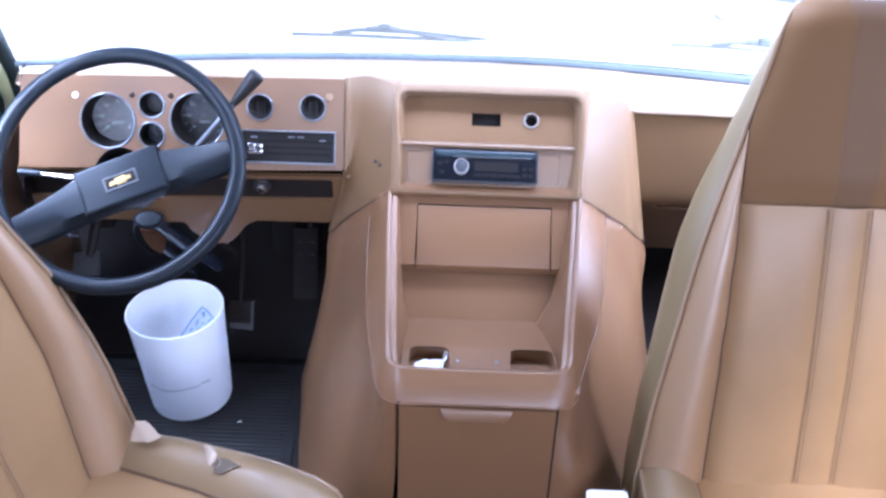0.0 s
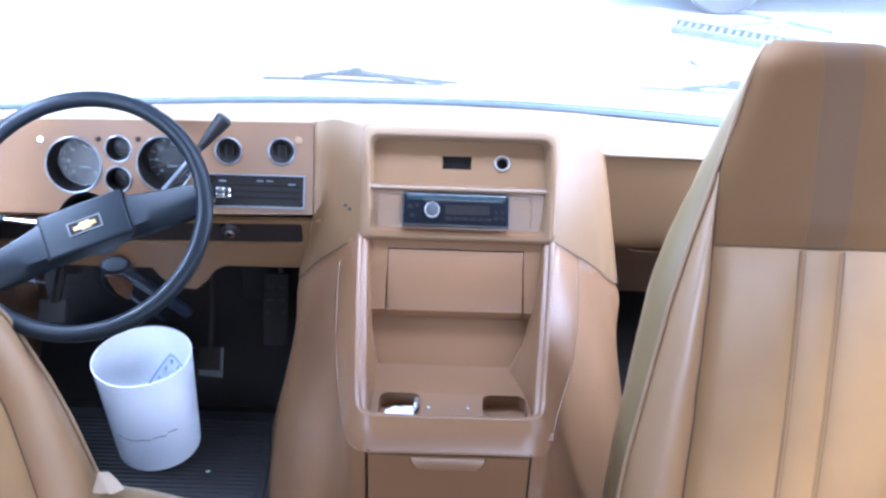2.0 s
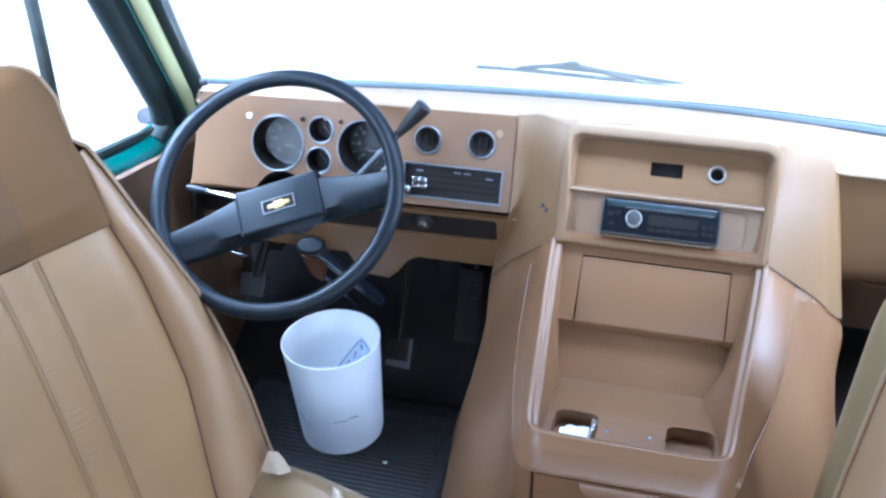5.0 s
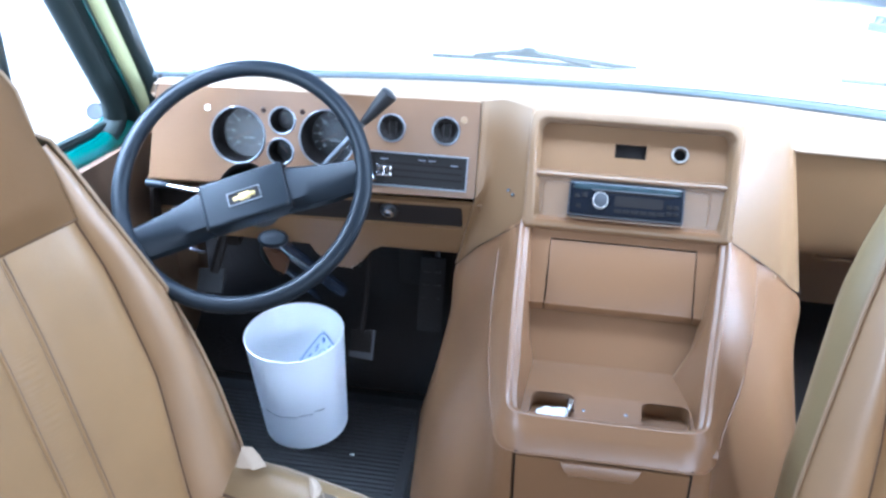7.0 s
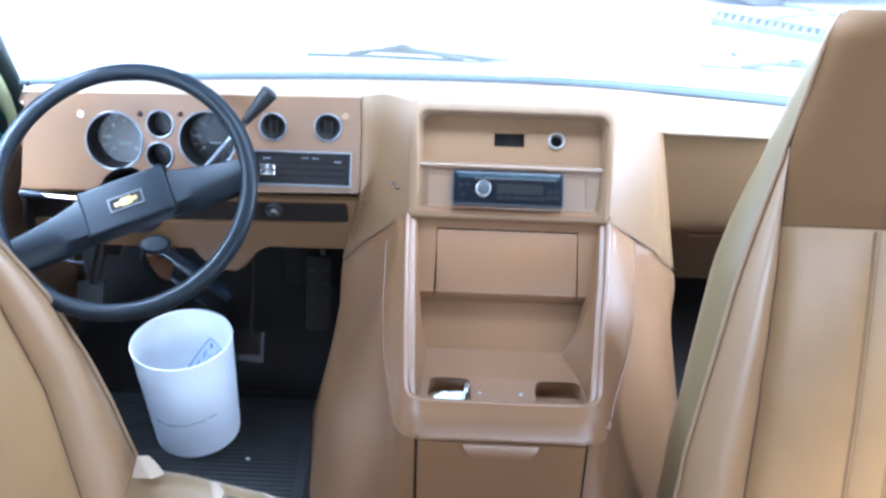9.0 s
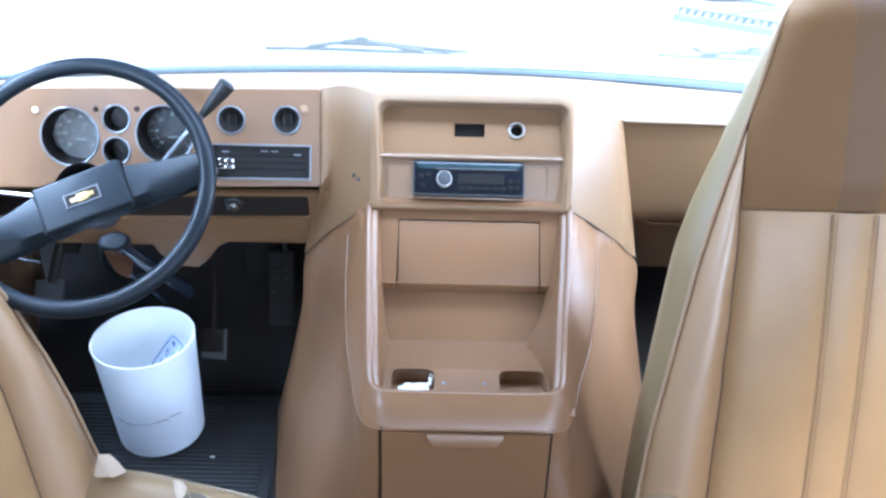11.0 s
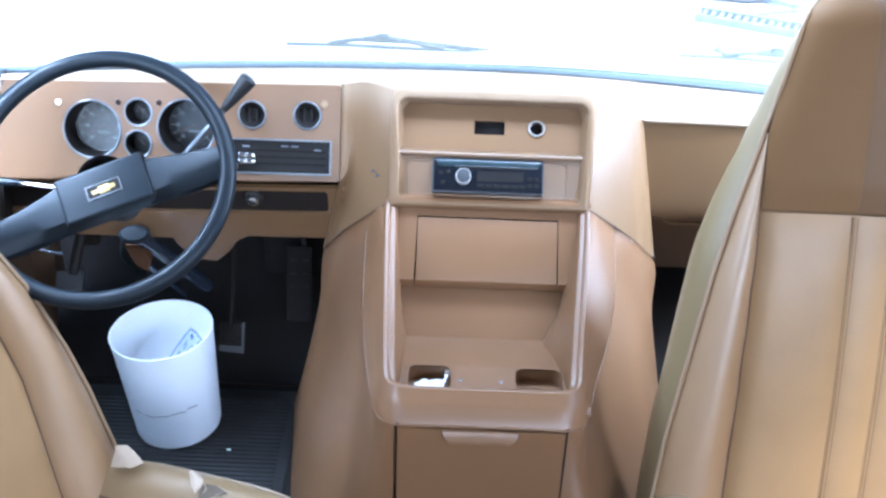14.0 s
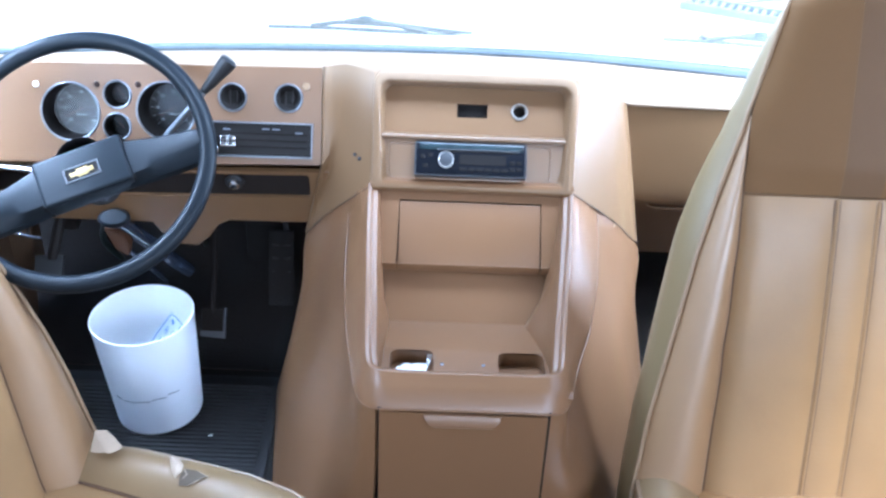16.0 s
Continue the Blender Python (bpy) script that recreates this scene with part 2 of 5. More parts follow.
M_STONE = material("pale_stone", (0.6, 0.58, 0.55), 0.9, grain=0.2, stain=0.2, stain_size=20)
M_MIRROR = material("mirror_face", (0.20, 0.21, 0.23), 0.35, metal=0.2, stain=0.1)
M_GALV = material("weathered_steel", (0.26, 0.30, 0.33), 0.5, stain=0.2)
M_PEDAL = material("dull_steel", (0.030, 0.029, 0.029), 0.6, metal=0.3, stain=0.3)
M_SCREEN = material("gloss_black", (0.006, 0.007, 0.010), 0.14, stain=0.05, spec=0.22)
M_STICKER = material("green_grey_sticker", (0.20, 0.23, 0.20), 0.6, stain=0.05)
M_STICKER2 = material("grey_bar", (0.08, 0.09, 0.085), 0.6)


# ---- mesh helpers ----
def part(name, bm, mat, parent=None, label="", smooth=True):
    me = bpy.data.meshes.new(name)
    bmesh.ops.recalc_face_normals(bm, faces=bm.faces)
    bm.to_mesh(me)
    bm.free()
    if smooth:
        me.polygons.foreach_set("use_smooth", [True] * len(me.polygons))
        me.set_sharp_from_angle(angle=radians(38))
    me.materials.append(mat)
    ob = new(name, me)
    if parent:
        ob.parent = parent
    if label:
        tagged(ob, label)
    return ob


def thing(name, label, category, at=None, group="", kind=""):
    ob = new(name)
    ob.empty_display_size = 0.05
    if at is not None:
        ob.matrix_world = at
    return tagged(ob, label, category, group, kind)


def moved(bm, m):
    bmesh.ops.transform(bm, matrix=m, verts=bm.verts)
    return bm


def joined(*bms):
    out = bmesh.new()
    for b in bms:
        me = bpy.data.meshes.new("tmp")
        b.to_mesh(me)
        b.free()
        out.from_mesh(me)
        bpy.data.meshes.remove(me)
    return out


def box(x0, x1, y0, y1, z0, z1, bevel=0.0, seg=2):
    bm = bmesh.new()
    bmesh.ops.create_cube(bm, size=1)
    bmesh.ops.transform(bm, matrix=Matrix.Translation(((x0 + x1) / 2, (y0 + y1) / 2, (z0 + z1) / 2)) @ Matrix.Diagonal((x1 - x0, y1 - y0, z1 - z0, 1)), verts=bm.verts)
    if bevel:
        bmesh.ops.bevel(bm, geom=bm.edges[:], offset=bevel, segments=seg, affect="EDGES", profile=0.6)
    return bm


def lathe(profile, n=32, m=None):
    """Turns (radius, height) pairs round z."""
    bm = bmesh.new()
    rings = []
    for r, h in profile:
        if r < 1e-6:
            rings.append([bm.verts.new((0, 0, h))])
        else:
            rings.append([bm.verts.new((r * math.cos(2 * math.pi * k / n), r * math.sin(2 * math.pi * k / n), h)) for k in range(n)])
    for a, b in zip(rings, rings[1:]):
        for k in range(n):
            q = [a[k % len(a)], a[(k + 1) % len(a)], b[(k + 1) % len(b)], b[k % len(b)]]
            q = list(dict.fromkeys(q))
            if len(q) > 2:
                bm.faces.new(q)
    return moved(bm, m) if m else bm


def smoothed(pts, n=6):
    """A smooth line through the points."""
    p = [Vector(q) for q in pts]
    p = [p[0] * 2 - p[1], *p, p[-1] * 2 - p[-2]]
    out = []
    for i in range(1, len(p) - 2):
        for k in range(n):
            t = k / n
            out.append(0.5 * (2 * p[i] + (p[i + 1] - p[i - 1]) * t + (2 * p[i - 1] - 5 * p[i] + 4 * p[i + 1] - p[i + 2]) * t * t + (3 * p[i] - p[i - 1] - 3 * p[i + 1] + p[i + 2]) * t ** 3))
    out.append(p[-2])
    return out


def tube(pts, r, n=10, closed=False, flat=1.0):
    """A tube along points; r is one radius or one for each point."""
    bm = bmesh.new()
    pts = [Vector(q) for q in pts]
    N = len(pts)
    rs = r if isinstance(r, (list, tuple)) else [r] * N
    rings, up = [], None
    for i, q in enumerate(pts):
        a = pts[(i - 1) % N] if closed or i else q
        b = pts[(i + 1) % N] if closed or i < N - 1 else q
        d = (b - a).normalized()
        if up is None:
            up = d.orthogonal().normalized()
        up = (up - d * up.dot(d)).normalized()
        side = d.cross(up)
        rings.append([bm.verts.new(q + (up * math.cos(2 * math.pi * k / n) * flat + side * math.sin(2 * math.pi * k / n)) * rs[i]) for k in range(n)])
    for i in range(N if closed else N - 1):
        a, b = rings[i], rings[(i + 1) % N]
        for k in range(n):
            bm.faces.new((a[k], a[(k + 1) % n], b[(k + 1) % n], b[k]))
    if not closed:
        bm.faces.new(rings[0][::-1])
        bm.faces.new(rings[-1])
    return bm


def grid(f, nu, nv):
    """A sheet through f(u, v), u and v from 0 to 1."""
    bm = bmesh.new()
    vs = [[bm.verts.new(f(i / nu, j / nv)) for j in range(nv + 1)] for i in range(nu + 1)]
    for i in range(nu):
        for j in range(nv):
            bm.faces.new((vs[i][j], vs[i + 1][j], vs[i + 1][j + 1], vs[i][j + 1]))
    return bm


def sheet(rows):
    """A sheet over rows of points, all of one length."""
    bm = bmesh.new()
    vs = [[bm.verts.new(q) for q in row] for row in rows]
    for a, b in zip(vs, vs[1:]):
        for k in range(len(a) - 1):
            bm.faces.new((a[k], a[k + 1], b[k + 1], b[k]))
    return bm


def thick(bm, d):
    """Gives a sheet a thickness d."""
    bmesh.ops.recalc_face_normals(bm, faces=bm.faces)
    bmesh.ops.solidify(bm, geom=bm.faces[:], thickness=d)
    return bm


def circle_loop(x, y, r, n=28):
    return [(x + r * math.cos(2 * math.pi * k / n), y + r * math.sin(2 * math.pi * k / n)) for k in range(n)]


def round_rect(x0, x1, y0, y1, r, n=5):
    out = []
    for cx, cy, a in ((x1 - r, y1 - r, 0), (x0 + r, y1 - r, 90), (x0 + r, y0 + r, 180), (x1 - r, y0 + r, 270)):
        out += [(cx + r * math.cos(radians(a + 90 * k / n)), cy + r * math.sin(radians(a + 90 * k / n))) for k in range(n + 1)]
    return out


def plate(outer, holes, d, m=None):
    """A flat plate in x, y with holes, its face at z = 0 and its back at z = -d."""
    bm = bmesh.new()
    for loop in (outer, *holes):
        vs = [bm.verts.new((x, y, 0)) for x, y in loop]
        for a, b in zip(vs, vs[1:] + vs[:1]):
            bm.edges.new((a, b))
    bmesh.ops.triangle_fill(bm, use_beauty=True, use_dissolve=False, edges=bm.edges[:], normal=(0, 0, 1))
    ext = bmesh.ops.extrude_face_region(bm, geom=bm.faces[:])
    bmesh.ops.translate(bm, vec=(0, 0, -d), verts=[v for v in ext["geom"] if isinstance(v, bmesh.types.BMVert)])
    return moved(bm, m) if m else bm


def frame_at(origin, ex, ey):
    """The pose with these x and y axes."""
    ex, ey = Vector(ex).normalized(), Vector(ey).normalized()
    ez = ex.cross(ey)
    return Matrix(((ex.x, ey.x, ez.x, origin[0]), (ex.y, ey.y, ez.y, origin[1]), (ex.z, ey.z, ez.z, origin[2]), (0, 0, 0, 1)))


def interp(x, xs, ys):
    return float(np.interp(x, xs, ys))


MID = 0.09          # the middle of the van
GROUND = -0.70

# ---- the setting ----
tagged(part("ground", grid(lambda u, v: (-600 + 1200 * u, -600 + 1200 * v, GROUND), 8, 8), M_GROUND), "sunlit pale concrete yard outside the van", "ground", kind="structure")
tagged(part("floor", box(-0.86, 1.04, -2.3, 2.02, -0.06, 0.0), M_FLOOR), "brown carpeted van floor", "floor", kind="structure")
tagged(part("ceiling", box(-0.90, 1.08, -2.32, 1.16, 1.72, 1.78, 0.02), M_HEAD), "beige fabric headliner of the van roof", "ceiling", kind="structure")
# firewall, dark, ahead of the pedals
fw = thick(sheet([[(x, y, z) for x in (-0.84, 0.09, 1.02)] for y, z in ((1.66, 0.004), (1.80, 0.10), (1.88, 0.30), (1.88, 0.52))]), 0.01)
tagged(part("wall_front", fw, M_CARPET), "black carpeted firewall behind the pedals", "wall", kind="structure")


# Unseen side walls; their openings are added to let light in.
def side_wall(name, x0, x1):
    bms = [box(x0, x1, -2.3, 0.62, 0.0, 0.70), box(x0, x1, -2.3, 0.62, 1.40, 1.74), box(x0, x1, 0.44, 0.62, 0.70, 1.40), box(x0, x1, -2.3, -1.7, 0.70, 1.40),
           box(x0, x1, 0.62, 1.18, 1.42, 1.74)]
    return tagged(part(name, joined(*bms), M_WALL), "beige side wall out of view, wide opening added for light", "wall", kind="structure")


side_wall("wall_left", -0.90, -0.84)
side_wall("wall_right", 1.02, 1.08)
# Unseen rear wall, its opening set at the height of the rear lamp.
bms = [box(-0.84, 1.02, -2.36, -2.30, 0.0, 1.16), box(-0.84, 1.02, -2.36, -2.30, 1.68, 1.74), box(-0.84, -0.58, -2.36, -2.30, 1.16, 1.68), box(0.76, 1.02, -2.36, -2.30, 1.16, 1.68)]
tagged(part("wall_rear", joined(*bms), M_WALL), "beige rear wall out of view, opening added for the lamp", "wall", kind="structure")


def pane(name, corners, parent=None, d=0.004):
    ob = part(name, thick(sheet([corners[:2], [corners[3], corners[2]]]), d), M_GLASS, parent, smooth=False)
    ob.visible_shadow = False
    return ob


# windscreen: base line bowed, raked back
def base_y(x):
    return 1.742 - 0.10 * ((x - MID) / 0.87) ** 2


def base_z(x):
    return 0.690 - 0.018 * max(0.0, (x - 0.2) / 0.7)


screen = thing("window_1", "raked one-piece windscreen in a dark rubber gasket", "window", kind="structure")
XS = [-0.775 + 1.73 * k / 24 for k in range(25)]
gl = thick(sheet([[(x - (x - MID) * 0.10 * s, base_y(x) - 0.52 * s, base_z(x) + 0.85 * s) for x in XS] for s in (0.0, 0.5, 1.0)]), 0.005)
g = part("pane", gl, M_FRONT, screen, "laminated glass with glare painted on as a pale veil")
g.visible_shadow = False
gr = lambda x: interp(x, [0.1, 0.5, 0.9], [0.0062, 0.0098, 0.0125])
part("gasket", tube([(x, base_y(x) - 0.004, base_z(x) - 0.001) for x in XS], [gr(x) for x in XS], 8), M_GASKET, screen, "pale blue-grey rubber gasket along the lower edge")
part("gasket_line", tube([(x, base_y(x) - 0.002, base_z(x) + gr(x) * 0.95) for x in XS[1:]], [interp(x, [0.0, 0.4, 0.8], [0.0011, 0.0018, 0.0026]) for x in XS[1:]], 6), M_RUBBER, screen, "thin dark upper lip of the gasket")
part("gasket_line", tube([(x, base_y(x) - 0.012, base_z(x) - gr(x) * 0.9) for x in XS if x > 0.26], [0.0006 + 0.0030 * min(1.0, (x - 0.26) / 0.2) for x in XS if x > 0.26], 6), M_RUBBER, screen, "dark gap under the gasket")
part("header", box(-0.72, 0.90, 1.12, 1.24, 1.50, 1.74, 0.02), M_HEAD, screen, "padded beige header above the glass")

# ---- front door and pillar, driver's side ----
def front_side(left):
    s = 1 if left else -1
    fx = (lambda x: x) if left else (lambda x: 2 * MID - x)
    pillar = thing("pillar_left" if left else "pillar_right", "windscreen pillar in yellow-green paint with black rubber seals", "pillar", kind="structure")

    def bar(pts, r, flat, mat, name, label=""):
        part(name, tube([(fx(x), y, z) for x, y, z in pts], r, 10, flat=flat), mat, pillar, label)

    bar([(-0.790, 1.672, 0.60), (-0.783, 1.650, 0.672), (-0.775, 1.482, 1.012), (-0.740, 1.14, 1.70)], 0.017, 1.0, M_RUBBER, "seal", "black windscreen rubber")
    bar([(-0.806, 1.668, 0.58), (-0.803, 1.650, 0.632), (-0.795, 1.442, 1.020), (-0.760, 1.10, 1.70)], 0.018, 1.0, M_GREEN, "painted_strip", "yellow-green painted metal")
    bar([(-0.828, 1.680, 0.56), (-0.824, 1.640, 0.628), (-0.816, 1.425, 1.022), (-0.783, 1.075, 1.70)], 0.024, 1.0, M_RUBBER, "door_frame", "black upper door frame")
    bar([(-0.806, 1.640, 0.61), (-0.801, 1.610, 0.655), (-0.793, 1.402, 1.034), (-0.758, 1.06, 1.70)], 0.0025, 1.0, M_TEAL, "teal_line", "thin line of teal paint")
    bar([(-0.838, 1.56, 0.588), (-0.840, 1.590, 0.592), (-0.839, 1.610, 0.612), (-0.835, 1.600, 0.655), (-0.828, 1.392, 1.030), (-0.795, 1.045, 1.70)], 0.022, 1.0, M_RUBBER, "door_seal")
    x0, x1 = sorted((fx(-0.87), fx(-0.735)))
    part("pillar_foot", box(x0, x1, 1.655, 1.70, 0.20, 0.640, 0.006), M_TRIM, pillar, "brown trim at the foot of the pillar")
    door = thing("door_1" if left else "door_2", "front van door with teal painted sill and brown trim", "door", kind="structure")
    # belt: painted metal under the window
    prof = [(-0.868, -0.030), (-0.850, -0.028), (-0.830, -0.034), (-0.816, -0.048), (-0.810, -0.062), (-0.815, -0.082)]
    ys = [0.62 + (1.60 - 0.62) * k / 12 for k in range(13)]
    rows = [[(fx(x), y, 0.655 - 0.20 * (y - 1.45) * (y > 1.0) + 0.09 * (y <= 1.0) + 0.012 * max(0, (y - 1.50) / 0.1) ** 2 + dz) for x, dz in prof] for y in ys + [1.64]]
    part("sill", thick(sheet(rows), 0.006), M_TEAL, door, "glossy teal painted metal sill")
    part("sill_seal", tube([(fx(-0.850), y, 0.655 - 0.20 * (y - 1.45) * (y > 1.0) + 0.09 * (y <= 1.0) - 0.023) for y in ys], 0.009, 8), M_RUBBER, door, "black window seal")
    rows = [[(fx(x), y, z) for x, z in ((-0.815, 0.600 - 0.20 * (y - 1.45) * (y > 1.0)), (-0.80, 0.50), (-0.80, 0.2), (-0.82, 0.02))] for y in ys + [1.75]]
    part("trim_panel", thick(sheet(rows), 0.02), M_TRIM, door, "brown moulded door trim")
    part("screw", lathe([(0, 0.002), (0.005, 0.001), (0.006, 0)], 12, frame_at((fx(-0.799), 1.545, 0.50), (0, 1, 0), (0, 0, 1))), M_CHROME, door)
    p = pane("pane", [(fx(-0.852), 0.62, 0.66), (fx(-0.852), 1.60, 0.59), (fx(-0.80), 1.05, 1.45), (fx(-0.80), 0.62, 1.45)], door)
    part("vent_divider", tube([(fx(-0.848), 1.316, 0.60), (fx(-0.846), 1.314, 0.90), (fx(-0.832), 1.285, 1.46)], 0.015, 10, flat=0.7), M_RUBBER, door, "dark upright of the quarter light")
    return door


front_side(True)
front_side(False)

# ---- dashboard ----
dash = thing("dashboard", "tan moulded plastic dashboard, sunlight painted pale on its top", "dashboard")
E2 = Vector((0, 0.32, 0.947))
PANEL = frame_at((0, 1.53, 0.63), (1, 0, 0), E2)            # gauge panel: x across, y up the panel, z out of it
dials = [(-0.576, 0.006, 0.047), (-0.419, 0.013, 0.047), (-0.4985, 0.037, 0.0215), (-0.5, -0.016, 0.0215), (-0.309, 0.040, 0.0215), (-0.217, 0.042, 0.0215)]
small = [(-0.532, 0.052, 0.0052), (-0.464, 0.054, 0.0052)]
outer = [(-0.738, -0.081), (-0.724, 0.078), (-0.716, 0.0835), (-0.164, 0.0935), (-0.1615, 0.090), (-0.1622, -0.066), (-0.1632, -0.067)]
heat = [(-0.345, -0.0565), (-0.179, -0.0555), (-0.178, -0.0005), (-0.345, -0.0015)]
pl = plate(outer, [circle_loop(x, y, r) for x, y, r in dials] + [circle_loop(x, y, r, 12) for x, y, r in small] + [heat], 0.006, PANEL)
part("gauge_panel", pl, M_PANEL, dash, "flat tan instrument panel", smooth=False)
pl = plate([(-0.745, -0.083), (-0.730, 0.086), (-0.155, 0.098), (-0.156, -0.085)], [], 0.006, PANEL @ pose(0, 0, -0.075))
part("panel_back", pl, M_GAP, dash, smooth=False)


def top_front(x):
    """The front edge of the dashboard's top: y, z."""
    xs = [-0.78, -0.17, -0.145, -0.108, -0.085, 0.25, 0.270, 0.30, 0.325, 0.35, 0.95]
    ys = interp(x, xs, [1.556, 1.562, 1.560, 1.544, 1.540, 1.540, 1.543, 1.555, 1.566, 1.574, 1.60])
    zs = interp(x, xs, [0.708, 0.722, 0.724, 0.735, 0.737, 0.737, 0.735, 0.718, 0.696, 0.681, 0.662])
    return ys, zs


rows = []
for x in [-0.735 + 1.705 * k / 170 for k in range(171)]:
    y, z = top_front(x)
    by, bz = base_y(x) - 0.008, base_z(x) - 0.006
    r = interp(x, [-0.17, -0.10, 0.24, 0.28, 0.31], [0.010, 0.014, 0.014, 0.016, 0.009])
    rows.append([(x, y + 0.016, z - 1.7 * r), (x, y - 0.10 * r, z - 1.45 * r), (x, y - 0.30 * r, z - 1.1 * r), (x, y - 0.05 * r, z - 0.5 * r), (x, y + 0.15 * r, z - 0.05 * r), (x, y + 0.55 * r, z + 0.20 * r), (x, y + 1.1 * r, z + 0.3 * r), (x, y + (by - y) * 0.3, z + (bz - z) * 0.22 + 0.004), (x, y + (by - y) * 0.65, z + (bz - z) * 0.6), (x, by, bz)])
rows[0] = [(x + 0.004, y + 0.004, z - 0.014) for x, y, z in rows[0]]
part("top", thick(sheet(rows), 0.012), M_TOP, dash, "tan dash top painted pale for sunlight")

# lower driver's side: face with an inset dark strip
part("overhang", thick(sheet([[(x, y + dz * 0.34, z + dz) for x, dz in ((-0.742, -0.002), (-0.1668, 0.0155))] for y, z in ((1.510, 0.5545), (1.5095, 0.551), (1.513, 0.548), (1.535, 0.547))]), 0.003), M_DASH, dash)
low = [(-0.752, 0.553), (-0.752, 0.445), (-0.735, 0.432), (-0.47, 0.432), (-0.457, 0.405), (-0.435, 0.375), (-0.40, 0.372), (-0.378, 0.395), (-0.358, 0.428), (-0.335, 0.444), (-0.19, 0.446), (-0.17, 0.455), (-0.155, 0.570)]
slot = [(-0.748, 0.490), (-0.19, 0.507), (-0.184, 0.512), (-0.184, 0.557), (-0.188, 0.562), (-0.748, 0.545)]
LOWER = frame_at((0, 1.530 + 0.30 * 0.52, 0.005), (1, 0, 0), (0, -0.30, 0.954))
part("lower_face", plate(low, [slot], 0.010, LOWER), M_DASH, dash, "tan lower dash face", smooth=False)
part("lower_edge", tube([LOWER @ Vector((x, z, -0.005)) for x, z in low[1:]], 0.005, 8), M_DASH, dash)
part("dark_strip", plate(slot, [], 0.006, LOWER @ pose(0, 0, -0.007)), M_STRIP, dash, "dark brown switch strip", smooth=False)
part("left_end", thick(sheet([[(x, y, z) for x, y, z in ((-0.738, 1.60, z0), (xx, yy, z0))] for xx, yy, z0 in ((-0.724, 1.556, 0.708), (-0.738, 1.507, 0.55), (-0.752, 1.515, 0.47), (-0.752, 1.55, 0.43))]), 0.006), M_STRIP, dash)
# centre stack: frame with two pockets
FR0, FR1 = (1.532, 0.735), (1.452, 0.560)       # top and foot of the frame's face (y, z)
ey = Vector((0, FR0[0] - FR1[0], FR0[1] - FR1[1]))
STACK = frame_at((MID - 0.0, FR1[0], FR1[1]), (1, 0, 0), ey)
H = ey.length


def tapered_loop(top, foot, y0, y1, r_top, r_foot, n=6):
    """A loop with rounded corners, its half width going from foot to top."""
    half = lambda y: foot + (top - foot) * (y - y0) / (y1 - y0)
    out = []
    for sx, cy, a, r in ((1, y1, 0, r_top), (-1, y1, 90, r_top), (-1, y0, 180, r_foot), (1, y0, 270, r_foot)):
        for k in range(n + 1):
            b = radians(a + 90 * k / n)
            y = cy + r * math.sin(b) - (r if cy == y1 else -r)
            out.append((sx * (half(y) - r) + r * math.cos(b), y))
    return out + out[:1]


def pocket_depth(y):
    """How deep the pockets lie at a height on the frame's face."""
    return interp(y, [0.0, 0.078, 0.172], [0.013, 0.013, 0.036])


rows = []
for top, foot, y0, y1, r0, r1, z in (
        (0.166, 0.166, -0.004, H, 0.026, 0.004, -0.012), (0.166, 0.166, -0.004, H, 0.026, 0.004, -0.0040), (0.165, 0.165, -0.002, H - 0.002, 0.025, 0.004, -0.0014), (0.162, 0.162, 0.001, H - 0.006, 0.024, 0.005, 0.0),
        (0.159, 0.1505, 0.0065, 0.1755, 0.021, 0.008, 0.0), (0.1572, 0.1482, 0.0085, 0.1735, 0.019, 0.009, -0.0012), (0.1562, 0.1468, 0.0098, 0.1720, 0.018, 0.010, -0.0042), (0.1535, 0.1440, 0.0115, 0.1700, 0.017, 0.010, -0.0100), (0.1475, 0.1405, 0.0130, 0.1665, 0.016, 0.010, None)):
    rows.append([STACK @ Vector((x, y, -pocket_depth(y) if z is None else z)) for x, y in tapered_loop(top, foot, y0, y1, r0, r1)])
part("stack_frame", sheet(rows), M_TOPLIT, dash, "tan surround of the centre stack")
PD = Vector((0, 0.094, -0.023)).normalized()
UPPER = STACK @ frame_at((0, 0.078, -0.0130), (1, 0, 0), PD)
UP = lambda y: (y - 0.078) / PD.y
part("upper_pocket", plate([(-0.150, -0.002), (0.150, -0.002), (0.152, 0.099), (-0.152, 0.099)], [[(-0.029, UP(0.1176)), (0.0212, UP(0.1176)), (0.0212, UP(0.1398)), (-0.029, UP(0.1398))], circle_loop(0.0736, UP(0.1297), 0.010)], 0.004, UPPER), M_DASH, dash, smooth=False)
part("slot_back", moved(box(-0.035, 0.09, 0.03, 0.075, -0.016, -0.012), UPPER), M_GAP, dash)
part("lower_pocket", moved(plate([(-0.148, 0.008), (0.148, 0.008), (0.150, 0.079), (-0.150, 0.079)], [round_rect(-0.088, 0.084, 0.030, 0.072, 0.003, 2)], 0.004), STACK @ pose(0, 0, -0.0128)), M_DASH, dash, smooth=False)
ridge = [[STACK @ Vector((x, y, z)) for x in (-0.1515, -0.10, 0.0, 0.10, 0.1515)] for y, z in ((0.0795, -0.0135), (0.0800, -0.0090), (0.0815, -0.0065), (0.0845, -0.0058), (0.0875, -0.0072), (0.0895, -0.0105), (0.0905, -0.0165))]
part("shelf_ridge", sheet(ridge), M_DASH, dash, "rounded shelf between the two pockets")
